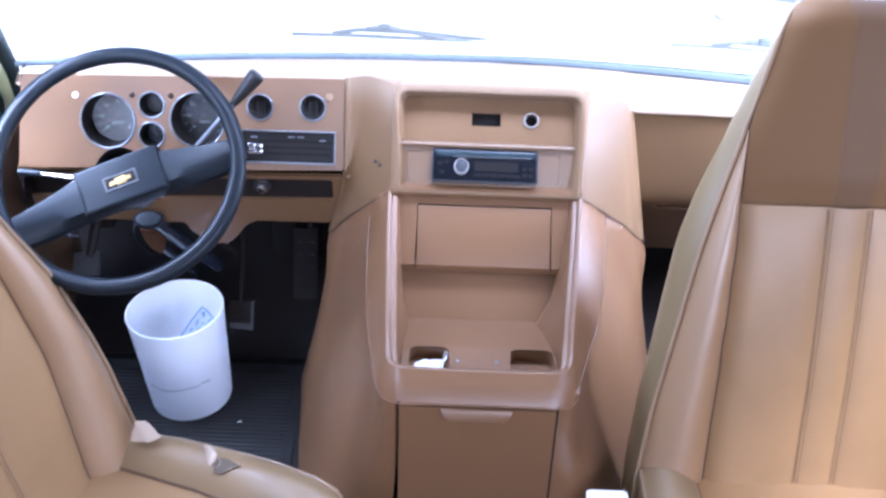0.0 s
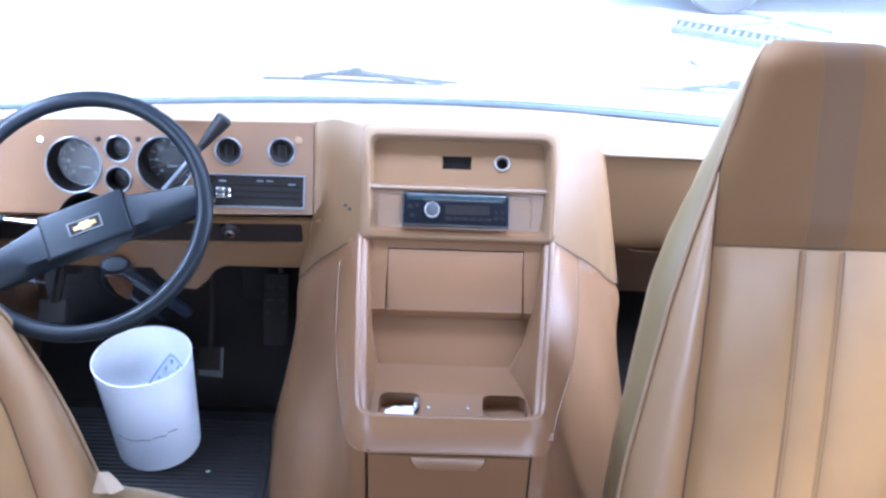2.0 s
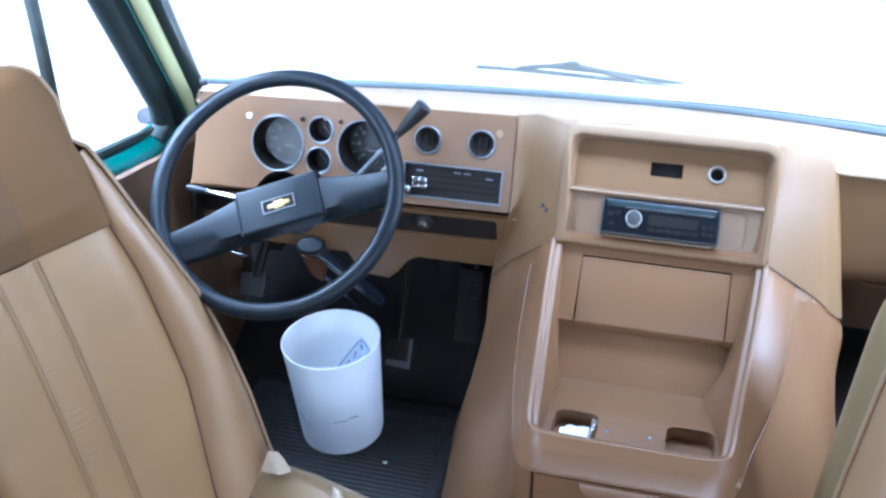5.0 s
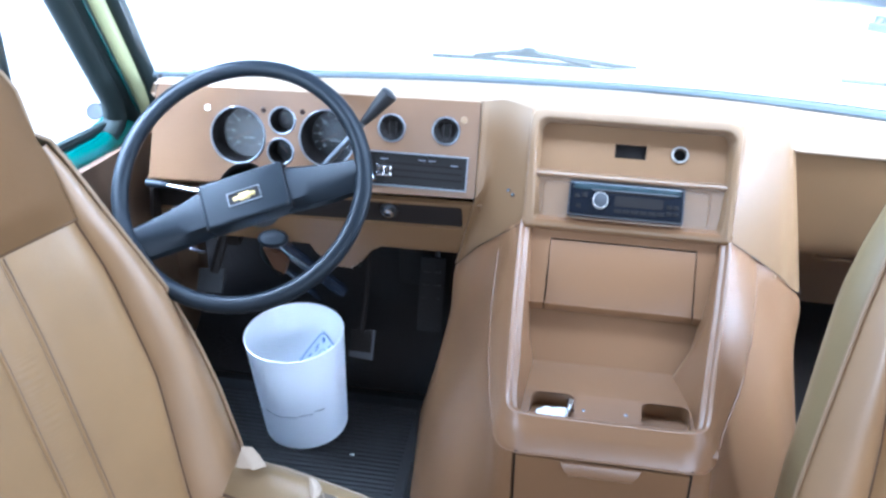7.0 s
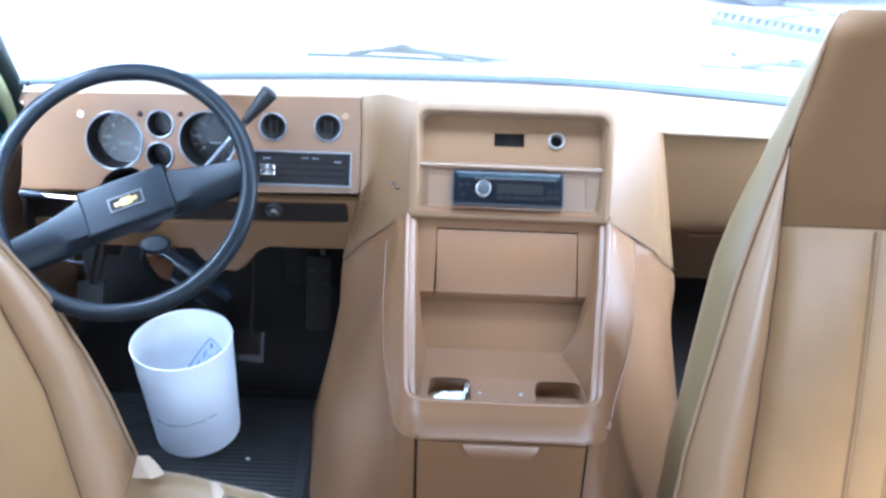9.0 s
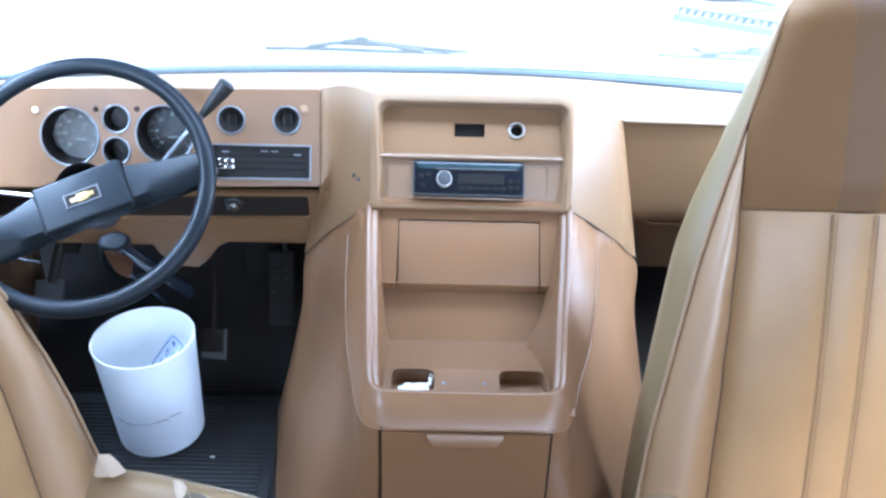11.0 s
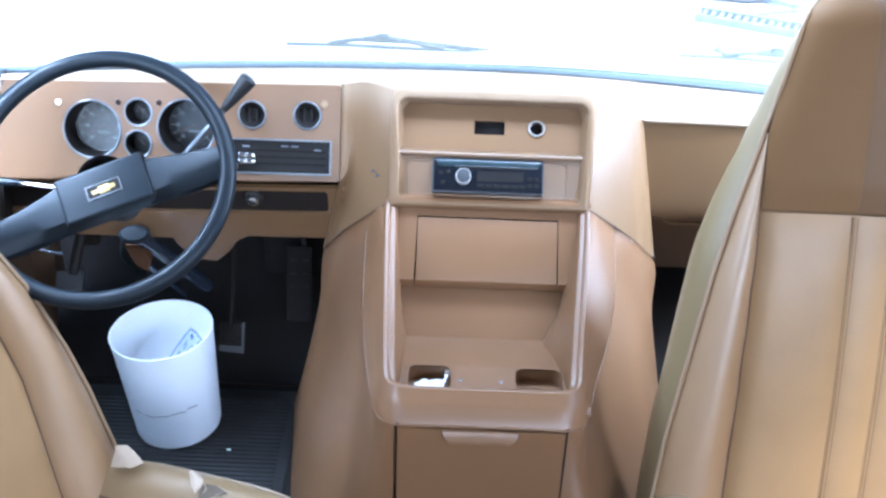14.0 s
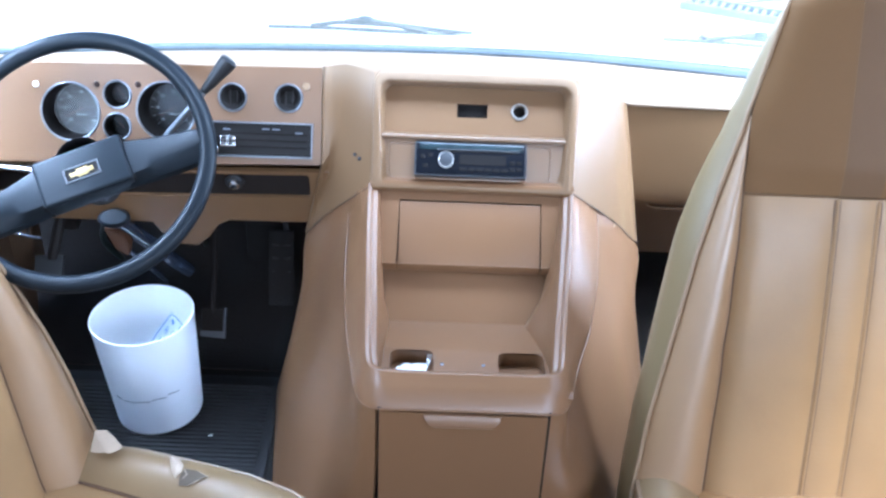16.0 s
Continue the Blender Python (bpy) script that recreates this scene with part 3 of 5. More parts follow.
part("pocket_bead", tube([STACK @ Vector((x, y, -0.0126)) for x, y in round_rect(-0.1375, 0.1265, 0.0165, 0.0735, 0.009)], 0.0016, 6, closed=True), M_DASH, dash)
part("radio_ledge", moved(box(-0.089, 0.079, 0.0150, 0.0225, -0.013, -0.003, 0.002), STACK), M_DASH, dash, "small tan ledge under the stereo")


# flanks of the stack above the engine cover
def stack_side(left):
    s = 1 if left else -1
    m = lambda x: x if left else 2 * MID - x
    k = 0.0 if left else 0.022
    rows = []
    for a in range(13):
        v = a / 12
        e0, e1, e2 = [Vector((m(x), top_front(m(x))[0] - 0.004, top_front(m(x))[1] + 0.001)) for x in (-0.075, -0.118 - k * 0.3, -0.162 + k * 0.2 - (0 if left else 0.008))]
        top = STACK @ Vector((-s * 0.1650, (H - 0.010) * (1 - v) + 0.002, -0.0030))
        tuck = STACK @ Vector((-s * 0.1560, (H - 0.010) * (1 - v) + 0.002, -0.0060))
        mid = e1.lerp(Vector((m(-0.146 - k * 0.6), 1.503, 0.4835)), v)
        if left:
            brk = Vector((-0.1612, 1.5080, 0.566))
            far = Vector((-0.1605, 1.5602, 0.722)).lerp(brk, v / 0.5) if v < 0.5 else brk.lerp(Vector((-0.199, 1.556, 0.404)), (v - 0.5) / 0.5)
            rows.append(smoothed([tuck, top, top.lerp(mid, 0.12), mid, mid.lerp(far, 0.62), far, far + Vector((-0.001, 0.05, 0.0))], 5))
        else:
            far = e2.lerp(Vector((m(-0.199 - k), 1.556, 0.404)), v)
            rows.append(smoothed([tuck, top, mid, mid.lerp(far, 0.50), mid.lerp(far, 0.80) + Vector((0.001, 0.004, 0)), far + Vector((0.0, 0.018, 0.0)), far + Vector((0.0, 0.040, 0.0)), far + Vector((-0.006, 0.080, 0.0))], 6))
    part("stack_flank", sheet(rows), M_TOPLIT, dash, "tan sloping side of the centre stack")
    part("seam", tube([p + Vector((-0.002 * s, -0.003, -0.001)) for p in rows[-1][6:-6]], 0.0009, 6), M_STRIP, dash, "dark joint above the engine cover")


stack_side(True)
stack_side(False)

# passenger's side: glove face and lower box
rows = []
for x in (0.29, 0.36, 0.45, 0.6, 0.8, 0.96):
    rows.append(smoothed([(x, 1.588 + 0.02 * (x - 0.33), 0.682 - 0.02 * (x - 0.33)), (x, 1.588 + 0.02 * (x - 0.33), 0.65), (x, 1.592, 0.56), (x, 1.598, 0.48), (x, 1.626, 0.470)], 4))
part("glove_face", thick(sheet(rows), 0.006), M_TOPLIT, dash, "tan padded passenger dash face")
part("glove_box", plate(round_rect(0.345, 0.96, -0.185, 0.0, 0.012), [], 0.03, frame_at((0, 1.620, 0.474), (1, 0, 0), (0, -0.42, 0.907))), M_DASH, dash, "tan glove box lid", smooth=False)
hp = [(0.418, 0.470), (0.422, 0.457), (0.432, 0.452), (0.60, 0.452), (0.612, 0.457), (0.616, 0.470)]
part("glove_handle", tube([(x, 1.614, z) for x, z in hp], 0.004, 8), M_DASH, dash, "moulded glove box pull")

# controls in the panel
for i, (x, y, r) in enumerate(dials):
    m = PANEL @ Matrix.Translation((x, y, 0))
    big = r > 0.04
    kind = "gauge" if i < 4 else "air_vent"
    g = thing(kind, "round black gauge in a satin metal ring" if i < 4 else "round black swivel air vent in a metal ring", "gauge" if i < 4 else "vent", group="dash gauges" if i < 4 else "dash vents")
    part("ring", lathe([(r + 0.0026, -0.001), (r + 0.0026, 0.0015), (r + 0.0012, 0.003), (r - 0.0006, 0.0025), (r - 0.0012, -0.004)], 40, m), M_GAUGE, g, "satin metal ring")
    dp = 0.058 if big else 0.030
    part("well", lathe([(r - 0.001, 0.001), (r - 0.004, -dp)], 32, m), M_GAP, g)
    part("dial", lathe([(r - 0.002, -dp), (0, -dp + 0.001)], 32, m), M_DIAL, g)
    md = m @ pose(0, 0, 0.030 - dp)
    if i < 4:
        n = 13 if big else 6
        ticks = []
        for k in range(n):
            a = radians(225 - 270 * k / (n - 1))
            b = box(-0.0008, 0.0008, (r - 0.013) if big else (r - 0.009), (r - 0.007) if big else (r - 0.005), -0.0285, -0.0280)
            ticks.append(moved(b, md @ pose(0, 0, 0, 0, 0, math.degrees(a) - 90)))
        if big:
            for k in range(7):
                a = radians(225 - 270 * k / 6)
                ticks.append(moved(box(-0.003, 0.003, -0.0022, 0.0022, -0.0285, -0.0280), md @ Matrix.Translation(((r - 0.019) * math.cos(a), (r - 0.019) * math.sin(a), 0))))
            ticks.append(moved(box(-0.010, 0.010, -0.012, -0.009, -0.0285, -0.0280), md))
        part("markings", joined(*ticks), M_MARK if big else M_STRIP, g)
        part("needle", moved(box(-0.0008, 0.0008, -0.006, r * 0.62, -0.026, -0.0252), md @ pose(0, 0, 0, 0, 0, 118 if big else 40)), M_ORANGE, g)
        lens = part("lens", lathe([(r - 0.003, -0.020), (r * 0.5, -0.019), (0, -0.0185)], 32, md), M_SHEEN if i == 0 else M_LENS if big else M_GLASS, g)
        lens.visible_shadow = False
    else:
        part("ball", lathe([(r - 0.002, -0.002), (r - 0.0045, -0.003), (r * 0.72, -0.006), (r * 0.5, -0.012), (0, -0.014)], 32, m), M_FACE, g)
        for q in (-0.006, 0.006):
            part("vane", moved(box(q - 0.0008, q + 0.0008, -r * 0.60, r * 0.60, -0.009, -0.0045), m), M_STRIP, g)
for x, y, r in small:
    w = thing("warning_light", "small dark red indicator lens in the panel", "indicator", group="indicators")
    part("lens", lathe([(r, -0.004), (r * 0.8, 0.000), (0, 0.0015)], 14, PANEL @ Matrix.Translation((x, y, 0))), M_DARKLENS, w)
b = thing("knob_cap", "white plastic plug in the instrument panel", "plug")
part("cap", lathe([(0.0050, 0.0), (0.0046, 0.002), (0, 0.003)], 16, PANEL @ Matrix.Translation((-0.631, 0.049, 0))), M_WHITE, b)
b = thing("panel_button", "tan push button beside the air vent", "button")
part("cap", lathe([(0.0062, 0.0), (0.0058, 0.002), (0, 0.003)], 16, PANEL @ Matrix.Translation((-0.188, 0.062, 0))), M_PIPING, b)

# heater controls
hc = thing("heater_control", "black heater control panel with sliding levers", "control panel")
part("bezel", plate([(-0.347, -0.0585), (-0.177, -0.0575), (-0.176, 0.0015), (-0.347, 0.0005)], [[(-0.3445, -0.0560), (-0.1795, -0.0550), (-0.1785, -0.0010), (-0.3445, -0.0020)]], 0.008, PANEL @ pose(0, 0, 0.003)), M_GAUGE, hc, "thin metal frame", smooth=False)
part("face", plate([(-0.344, -0.056), (-0.179, -0.055), (-0.178, -0.001), (-0.344, -0.002)], [], 0.004, PANEL @ pose(0, 0, -0.004)), M_FACE, hc, smooth=False)
for y in (-0.019, -0.030, -0.041):
    part("slot", moved(box(-0.318, -0.186, y - 0.0016, y + 0.0016, -0.004, -0.0032), PANEL), M_GAP, hc)
for x, y in ((-0.322, -0.026), (-0.309, -0.026), (-0.322, -0.036), (-0.309, -0.036)):
    part("lever", moved(box(x - 0.0065, x + 0.0065, y - 0.0042, y + 0.0042, -0.004, 0.014, 0.0018), PANEL), M_CHROME, hc, "chrome lever knob")
for x, y in ((-0.238, -0.011), (-0.200, -0.016), (-0.200, -0.030), (-0.32, -0.013), (-0.255, -0.011)):
    part("marking", moved(box(x - 0.006, x + 0.006, y - 0.0012, y + 0.0012, -0.0038, -0.0033), PANEL), M_SCUFF, hc)
part("lever", lathe([(0.006, 0), (0.007, 0.010), (0.004, 0.014), (0, 0.015)], 16, PANEL @ Matrix.Translation((-0.338, -0.046, -0.003))), M_CHROME, hc, "chrome round knob")

# switch in the dark strip
sw = thing("rotary_switch", "chrome rotary switch in the dark strip", "switch")
part("collar", lathe([(0.016, 0), (0.016, 0.004), (0.012, 0.006), (0.010, 0.004)], 24, frame_at((-0.312, 1.5335, 0.5235), (1, 0, 0), (0, -0.30, 0.954)) @ pose(0, 0, 0.008)), M_RING, sw)
part("knob", lathe([(0.010, 0.0), (0.009, 0.012), (0.006, 0.014), (0, 0.013)], 20, frame_at((-0.312, 1.5335, 0.5235), (1, 0, 0), (0, -0.30, 0.954)) @ pose(0, 0, 0.008)), M_CHROME, sw)

# lighter socket
li = thing("lighter_socket", "round black lighter socket with a chrome rim", "socket")
LM = UPPER @ pose(0.0736, UP(0.1297), 0.0005)
part("rim", lathe([(0.0105, -0.002), (0.0135, 0.0), (0.0140, 0.003), (0.0122, 0.0045), (0.0105, 0.003)], 28, LM), M_SOCKET, li)
part("bore", lathe([(0.0107, 0.003), (0.0098, -0.02), (0, -0.02)], 24, LM), M_BLACK, li)

# radio
RM = STACK @ pose(-0.0042, 0.0510, 0.0) @ Matrix.Rotation(radians(-19), 4, "X") @ Matrix.Diagonal((1, 1.13, 1, 1))
ra = thing("car_radio", "black single-height car stereo with a chrome volume knob", "radio")
part("body", moved(box(-0.084, 0.084, -0.020, 0.020, -0.10, -0.010), RM), M_BLACK, ra)
part("trim_ring", plate(round_rect(-0.0915, 0.0915, -0.0262, 0.0262, 0.004, 3), [round_rect(-0.0890, 0.0890, -0.0238, 0.0238, 0.003, 3)], 0.012, RM @ pose(0, 0, -0.0015)), M_RING, ra, "thin silver trim ring", smooth=False)
part("faceplate", moved(box(-0.0888, 0.0888, -0.0236, 0.0236, -0.012, 0.0005, 0.003), RM), M_SCREEN, ra, "glossy black faceplate")
# Band and strip drawn for the reflections across the stereo's upper face.
part("reflection_band", moved(box(-0.084, 0.084, 0.0120, 0.0215, -0.002, 0.0022, 0.0015), RM), M_BAND, ra, "blue-grey band painted as a reflection")
part("disc_slot", moved(box(-0.050, 0.074, 0.0092, 0.0118, -0.002, 0.0012), RM), M_GAP, ra)
part("slot_glint", moved(box(-0.055, 0.080, 0.0118, 0.0136, -0.002, 0.0028, 0.0006), RM), M_RING, ra, "strip painted as a glint above the disc slot")
part("volume_ring", lathe([(0.0125, 0), (0.0125, 0.005), (0.0116, 0.0072), (0.0106, 0.0064)], 32, RM @ Matrix.Translation((-0.0403, -0.0029, 0))), M_SOCKET, ra, "satin volume ring")
part("volume_knob", lathe([(0.0108, 0.0058), (0.0098, 0.0066), (0, 0.0068)], 28, RM @ Matrix.Translation((-0.0403, -0.0029, 0))), M_KNOB, ra)
part("display", moved(box(-0.018, 0.058, -0.0090, 0.0060, -0.001, 0.0012), RM), M_GAP, ra)
for k in range(6):
    part("button", moved(box(-0.018 + k * 0.0135, -0.007 + k * 0.0135, -0.0185, -0.0130, -0.001, 0.0016, 0.0005), RM), M_GAP, ra)
for x, y in ((0.068, -0.004), (0.079, -0.004), (0.068, -0.014), (0.079, -0.014), (-0.078, 0.002), (-0.074, -0.012), (-0.066, 0.004)):
    part("button", moved(box(x - 0.004, x + 0.004, y - 0.003, y + 0.003, -0.001, 0.0016, 0.0005), RM), M_GAP, ra)

# ---- engine cover with console ----
ec = thing("engine_cover", "tan plastic engine cover with a console tray and drawer", "console")


def flank(left):
    m = lambda x: x if left else 2 * MID - x
    k = 0 if left else 0.022
    st = [
        (1.60, [(-0.10, 0.50), (-0.16, 0.44), (-0.200 - k, 0.38), (-0.212 - k, 0.28), (-0.238 - k, 0.15), (-0.275 - k, 0.0)]),
        (1.556, [(-0.10, 0.52), (-0.165, 0.445), (-0.196 - k, 0.403), (-0.208 - k, 0.29), (-0.236 - k, 0.15), (-0.270 - k, 0.0)]),
        (1.508, [(-0.09, 0.535), (-0.125, 0.505), (-0.150 - k * 0.6, 0.478), (-0.192 - k, 0.32), (-0.230 - k, 0.16), (-0.264 - k, 0.0)]),
        (1.455, [(-0.078, 0.555), (-0.096, 0.535), (-0.122 - k * 0.4, 0.455), (-0.172 - k, 0.31), (-0.218 - k, 0.16), (-0.258 - k, 0.0)]),
        (1.36, [(-0.074, 0.502), (-0.088, 0.475), (-0.112, 0.385), (-0.152 - k, 0.27), (-0.202 - k, 0.14), (-0.248 - k, 0.0)]),
        (1.26, [(-0.070, 0.450), (-0.082, 0.42), (-0.100, 0.33), (-0.134, 0.22), (-0.180, 0.11), (-0.232, 0.0)]),
        (1.18, [(-0.066, 0.408), (-0.079, 0.375), (-0.089, 0.29), (-0.116, 0.19), (-0.154, 0.09), (-0.208, 0.0)]),
        (1.135, [(-0.058, 0.385), (-0.068, 0.355), (-0.074, 0.27), (-0.092, 0.17), (-0.120, 0.08), (-0.165, 0.0)]),
        (1.118, [(-0.046, 0.378), (-0.046, 0.345), (-0.046, 0.26), (-0.050, 0.165), (-0.06, 0.075), (-0.09, 0.0)]),
    ]
    if not left:
        st[-1] = (1.118, [(x - 0.0305 + 0.045, z) for x, z in st[-1][1]])
        st = [(y, [(x + w * interp(y, [1.13, 1.18, 1.26, 1.36], [0.014, 0.017, 0.011, 0.0]), z) for (x, z), w in zip(pts, (1, 1, 1, 0.6, 0.3, 0))]) for y, pts in st]
    cols = [[Vector((m(x), y, z)) for x, z in pts] for y, pts in st]
    cols = [smoothed(c, 4) for c in cols]
    rows = [smoothed([c[j] for c in cols], 4) for j in range(len(cols[0]))]
    return part("flank", thick(sheet(rows), 0.006), M_COVER, ec, "smooth flared side of the engine cover")


flank(True)
flank(False)


# proud console block: top edge, shoulder, lower crease, tucked under
block = [
    ((-0.079, 1.475, 0.570), (-0.098, 1.480, 0.545), (-0.113, 1.485, 0.507), (-0.104, 1.485, 0.500)),
    ((-0.079, 1.440, 0.552), (-0.099, 1.440, 0.526), (-0.113, 1.440, 0.484), (-0.104, 1.440, 0.476)),
    ((-0.076, 1.360, 0.508), (-0.096, 1.360, 0.486), (-0.1105, 1.360, 0.445), (-0.100, 1.360, 0.438)),
    ((-0.072, 1.290, 0.471), (-0.091, 1.290, 0.452), (-0.104, 1.290, 0.405), (-0.094, 1.292, 0.396)),
    ((-0.068, 1.220, 0.434), (-0.083, 1.215, 0.420), (-0.090, 1.212, 0.382), (-0.080, 1.218, 0.374)),
    ((-0.063, 1.178, 0.418), (-0.075, 1.160, 0.408), (-0.077, 1.153, 0.374), (-0.068, 1.163, 0.368)),
    ((-0.052, 1.160, 0.417), (-0.060, 1.138, 0.404), (-0.061, 1.128, 0.3715), (-0.055, 1.138, 0.366)),
    ((-0.034, 1.152, 0.418), (-0.034, 1.130, 0.407), (-0.036, 1.1150, 0.3770), (-0.036, 1.125, 0.3740)),
    ((0.020, 1.150, 0.418), (0.020, 1.1275, 0.408), (0.020, 1.1135, 0.3790), (0.020, 1.123, 0.3755)),
]
BM = 0.0915
block.insert(3, tuple(tuple(Vector(a).lerp(Vector(b), 0.386)) for a, b in zip(block[2], block[3])))


def mirrored(row):
    """The far side of the block stands a little closer in towards its rear end."""
    top = lambda y: interp(y, [1.12, 1.22, 1.29, 1.36, 1.44], [0.016, 0.016, 0.013, 0.0095, 0.006])
    low = lambda y: interp(y, [1.12, 1.153, 1.212, 1.29, 1.36, 1.44], [0.014, 0.017, 0.016, 0.004, -0.004, -0.009])
    w = min(1.0, max(0.0, (BM - row[0][0] - 0.0715) / 0.05))
    return tuple((2 * BM - x - w * (top(y) if i < 2 else low(y)), y, z) for i, (x, y, z) in enumerate(row))


block += [mirrored(row) for row in block[::-1]]


def tray_foot(y):
    """How low the inside of the rim reaches."""
    return interp(y, [1.15, 1.30, 1.335, 1.362, 1.383, 1.385, 1.462, 1.48], [0.383, 0.377, 0.373, 0.395, 0.416, 0.458, 0.546, 0.556])


for i, r in enumerate(block):
    # nearly flat from the rim to the shoulder line
    a, b = Vector(r[0]), Vector(r[2])
    block[i] = (r[0], tuple(a.lerp(b, 0.5) + Vector((0, -0.0022, 0.0030)) if abs(r[0][0] - BM) < 0.14 else a.lerp(b, 0.5) + Vector((math.copysign(0.0012, r[0][0] - BM), 0, 0.0012))), r[2], r[3])
crest = [Vector(r[0]) for r in block]
cols = []
for i, r in enumerate(block):
    d = crest[min(i + 1, len(crest) - 1)] - crest[max(i - 1, 0)]
    inward = Vector((-d.y, d.x, 0)).normalized()
    p = crest[i]
    out = (Vector(r[1]) - p).normalized()
    top = p + inward * 0.0185 + Vector((0, 0, -0.0125))
    foot = Vector((p.x, p.y, 0)) + inward * 0.0215 + Vector((0, 0, min(tray_foot(p.y), p.z - 0.016)))
    if 1.155 < p.y < 1.40:
        # sloping sides of the recess, closing in towards its back
        ys = [1.16, 1.178, 1.22, 1.29, 1.333, 1.36]
        lx = interp(p.y, ys, [-0.041, -0.0435, -0.0415, -0.038, -0.0365, -0.046])
        rx = interp(p.y, ys, [0.208, 0.2125, 0.2105, 0.193, 0.184, 0.207])
        foot = Vector((lx if p.x < BM else rx, interp(p.y, ys, [1.172, 1.185, 1.225, 1.300, 1.333, 1.359]), interp(p.y, ys, [0.383, 0.383, 0.383, 0.378, 0.3745, 0.405])))
    wall = [foot, foot.lerp(top, 0.3), foot.lerp(top, 0.6), foot.lerp(top, 0.88), top]
    wall += [p + inward * u + Vector((0, 0, h)) for u, h in ((0.0168, -0.0078), (0.0135, -0.0058), (0.0098, -0.0052), (0.0074, -0.0030), (0.0058, -0.0004), (0.0025, 0.0006))]
    cols.append(smoothed(wall + [p, p + out * 0.0035, p + out * 0.010] + list(r[1:]), 5))
rows = [smoothed([c[j] for c in cols], 5) for j in range(len(cols[0]))]
part("tray_block", sheet(rows), M_COVER, ec, "rounded shoulder and rim round the tray")
part("shoulder_bead", tube(smoothed([Vector(r[2]) + Vector((0, 0, 0.001)) for r in block], 4), 0.0011, 6), M_COVER, ec, "fine raised line round the shoulder")
# tray floor with two cup wells
cups = [round_rect(-0.030, 0.036, 1.185, 1.250, 0.014), round_rect(0.136, 0.207, 1.185, 1.250, 0.014)]
tf = plate([(-0.062, 1.145), (0.244, 1.145), (0.244, 1.252), (-0.062, 1.252)], cups, 0.003, pose(0, 0, 0.385))
part("tray_floor", tf, M_COVER, ec, smooth=False)
back = [(1.2515, 0.385), (1.30, 0.3800), (1.338, 0.3762), (1.362, 0.399), (1.43, 0.470)]
part("tray_back", sheet([[(x, y, z) for x in (-0.068, 0.248)] for y, z in back]), M_COVER, ec)
for c in cups:
    part("cup_well", sheet([[(x, y, 0.385) for x, y in c + c[:1]], [(x, y, 0.360) for x, y in c + c[:1]]]), M_COVER, ec)
    part("well_floor", plate(c, [], 0.003, pose(0, 0, 0.360)), M_COVER, ec, smooth=False)
for x in (0.050, 0.113):
    part("screw", lathe([(0, 0.002), (0.003, 0.0015), (0.0035, 0)], 12, pose(x, 1.215, 0.385)), M_CHROME, ec)
# back wall of the tray, and the lid above it
ev = Vector((0, 1.462 - 1.384, 0.548 - 0.459))
LID = frame_at((MID, 1.384, 0.459), (1, 0, 0), ev)
LH = ev.length
part("lid_surround", plate([(-0.160, 0.0), (-0.1195, 0.0), (-0.1175, LH - 0.013), (0.1155, LH - 0.013), (0.1170, 0.0), (0.160, 0.0), (0.166, LH), (-0.166, LH)], [], 0.012, LID), M_COVER, ec, smooth=False)
part("lid_gap", plate([(-0.125, 0.003), (0.125, 0.003), (0.125, LH - 0.006), (-0.125, LH - 0.006)], [], 0.004, LID @ pose(0, 0, -0.008)), M_GAP, ec, smooth=False)
part("lid", moved(box(-0.1168, 0.1146, 0.0, LH - 0.0155, -0.007, 0.001, 0.0018), LID), M_COVER, ec, "flat tan flap above the tray")
for x0, x1 in ((-0.068, -0.0295), (-0.0275, 0.2048), (0.2068, 0.248)):
    part("lid_edge", thick(sheet([[(x, y, z) for x in (x0, x1)] for y, z in ((1.386, 0.461), (1.3825, 0.458), (1.3835, 0.449), (1.388, 0.442), (1.40, 0.441), (1.43, 0.46))]), 0.003), M_COVER, ec)
part("top_ledge", thick(sheet([[(x, y, z) for x in (-0.076, 0.256)] for y, z in ((1.462, 0.548), (1.4565, 0.560), (1.4545, 0.566), (1.4575, 0.5695), (1.48, 0.570))]), 0.003), M_COVER, ec)
# drawer
dr = part("drawer", plate([(-0.0402, 0.05), (0.2062, 0.05), (0.2055, 0.3730), (-0.0402, 0.3745)], [], 0.012, frame_at((0, 1.113, 0), (1, 0, 0), (0, 0, 1))), M_COVER, ec, "flat tan drawer front", smooth=False)
part("drawer_gap", box(-0.0425, 0.2095, 1.1165, 1.122, 0.04, 0.380), M_GAP, ec)
part("rear_face", box(-0.05, 0.215, 1.1172, 1.13, 0.0, 0.05), M_COVER, ec)
hrows = [[(0.081 + (x - 0.081) * w, y, z) for x in (0.025, 0.032, 0.055, 0.107, 0.130, 0.137)] for w, y, z in ((1.0, 1.1125, 0.3745), (1.0, 1.1090, 0.3735), (0.97, 1.1060, 0.369), (0.82, 1.1030, 0.3575), (0.79, 1.1055, 0.3545), (0.77, 1.1125, 0.3545))]
part("handle", sheet(hrows), M_COVER, dr, "moulded trapezoid pull")
for x0, x1, x2 in ((0.025, 0.033, 0.036), (0.137, 0.129, 0.126)):
    part("handle_end", sheet([[(x0, 1.1125, 0.3745), (x0, 1.1085, 0.3735)], [(x1, 1.1125, 0.3635), (x1, 1.1045, 0.3635)], [(x2, 1.1125, 0.3545), (x2, 1.1040, 0.3555)]]), M_COVER, dr)
sc = thing("screw", "two small chrome screws in the stack side", "screw")
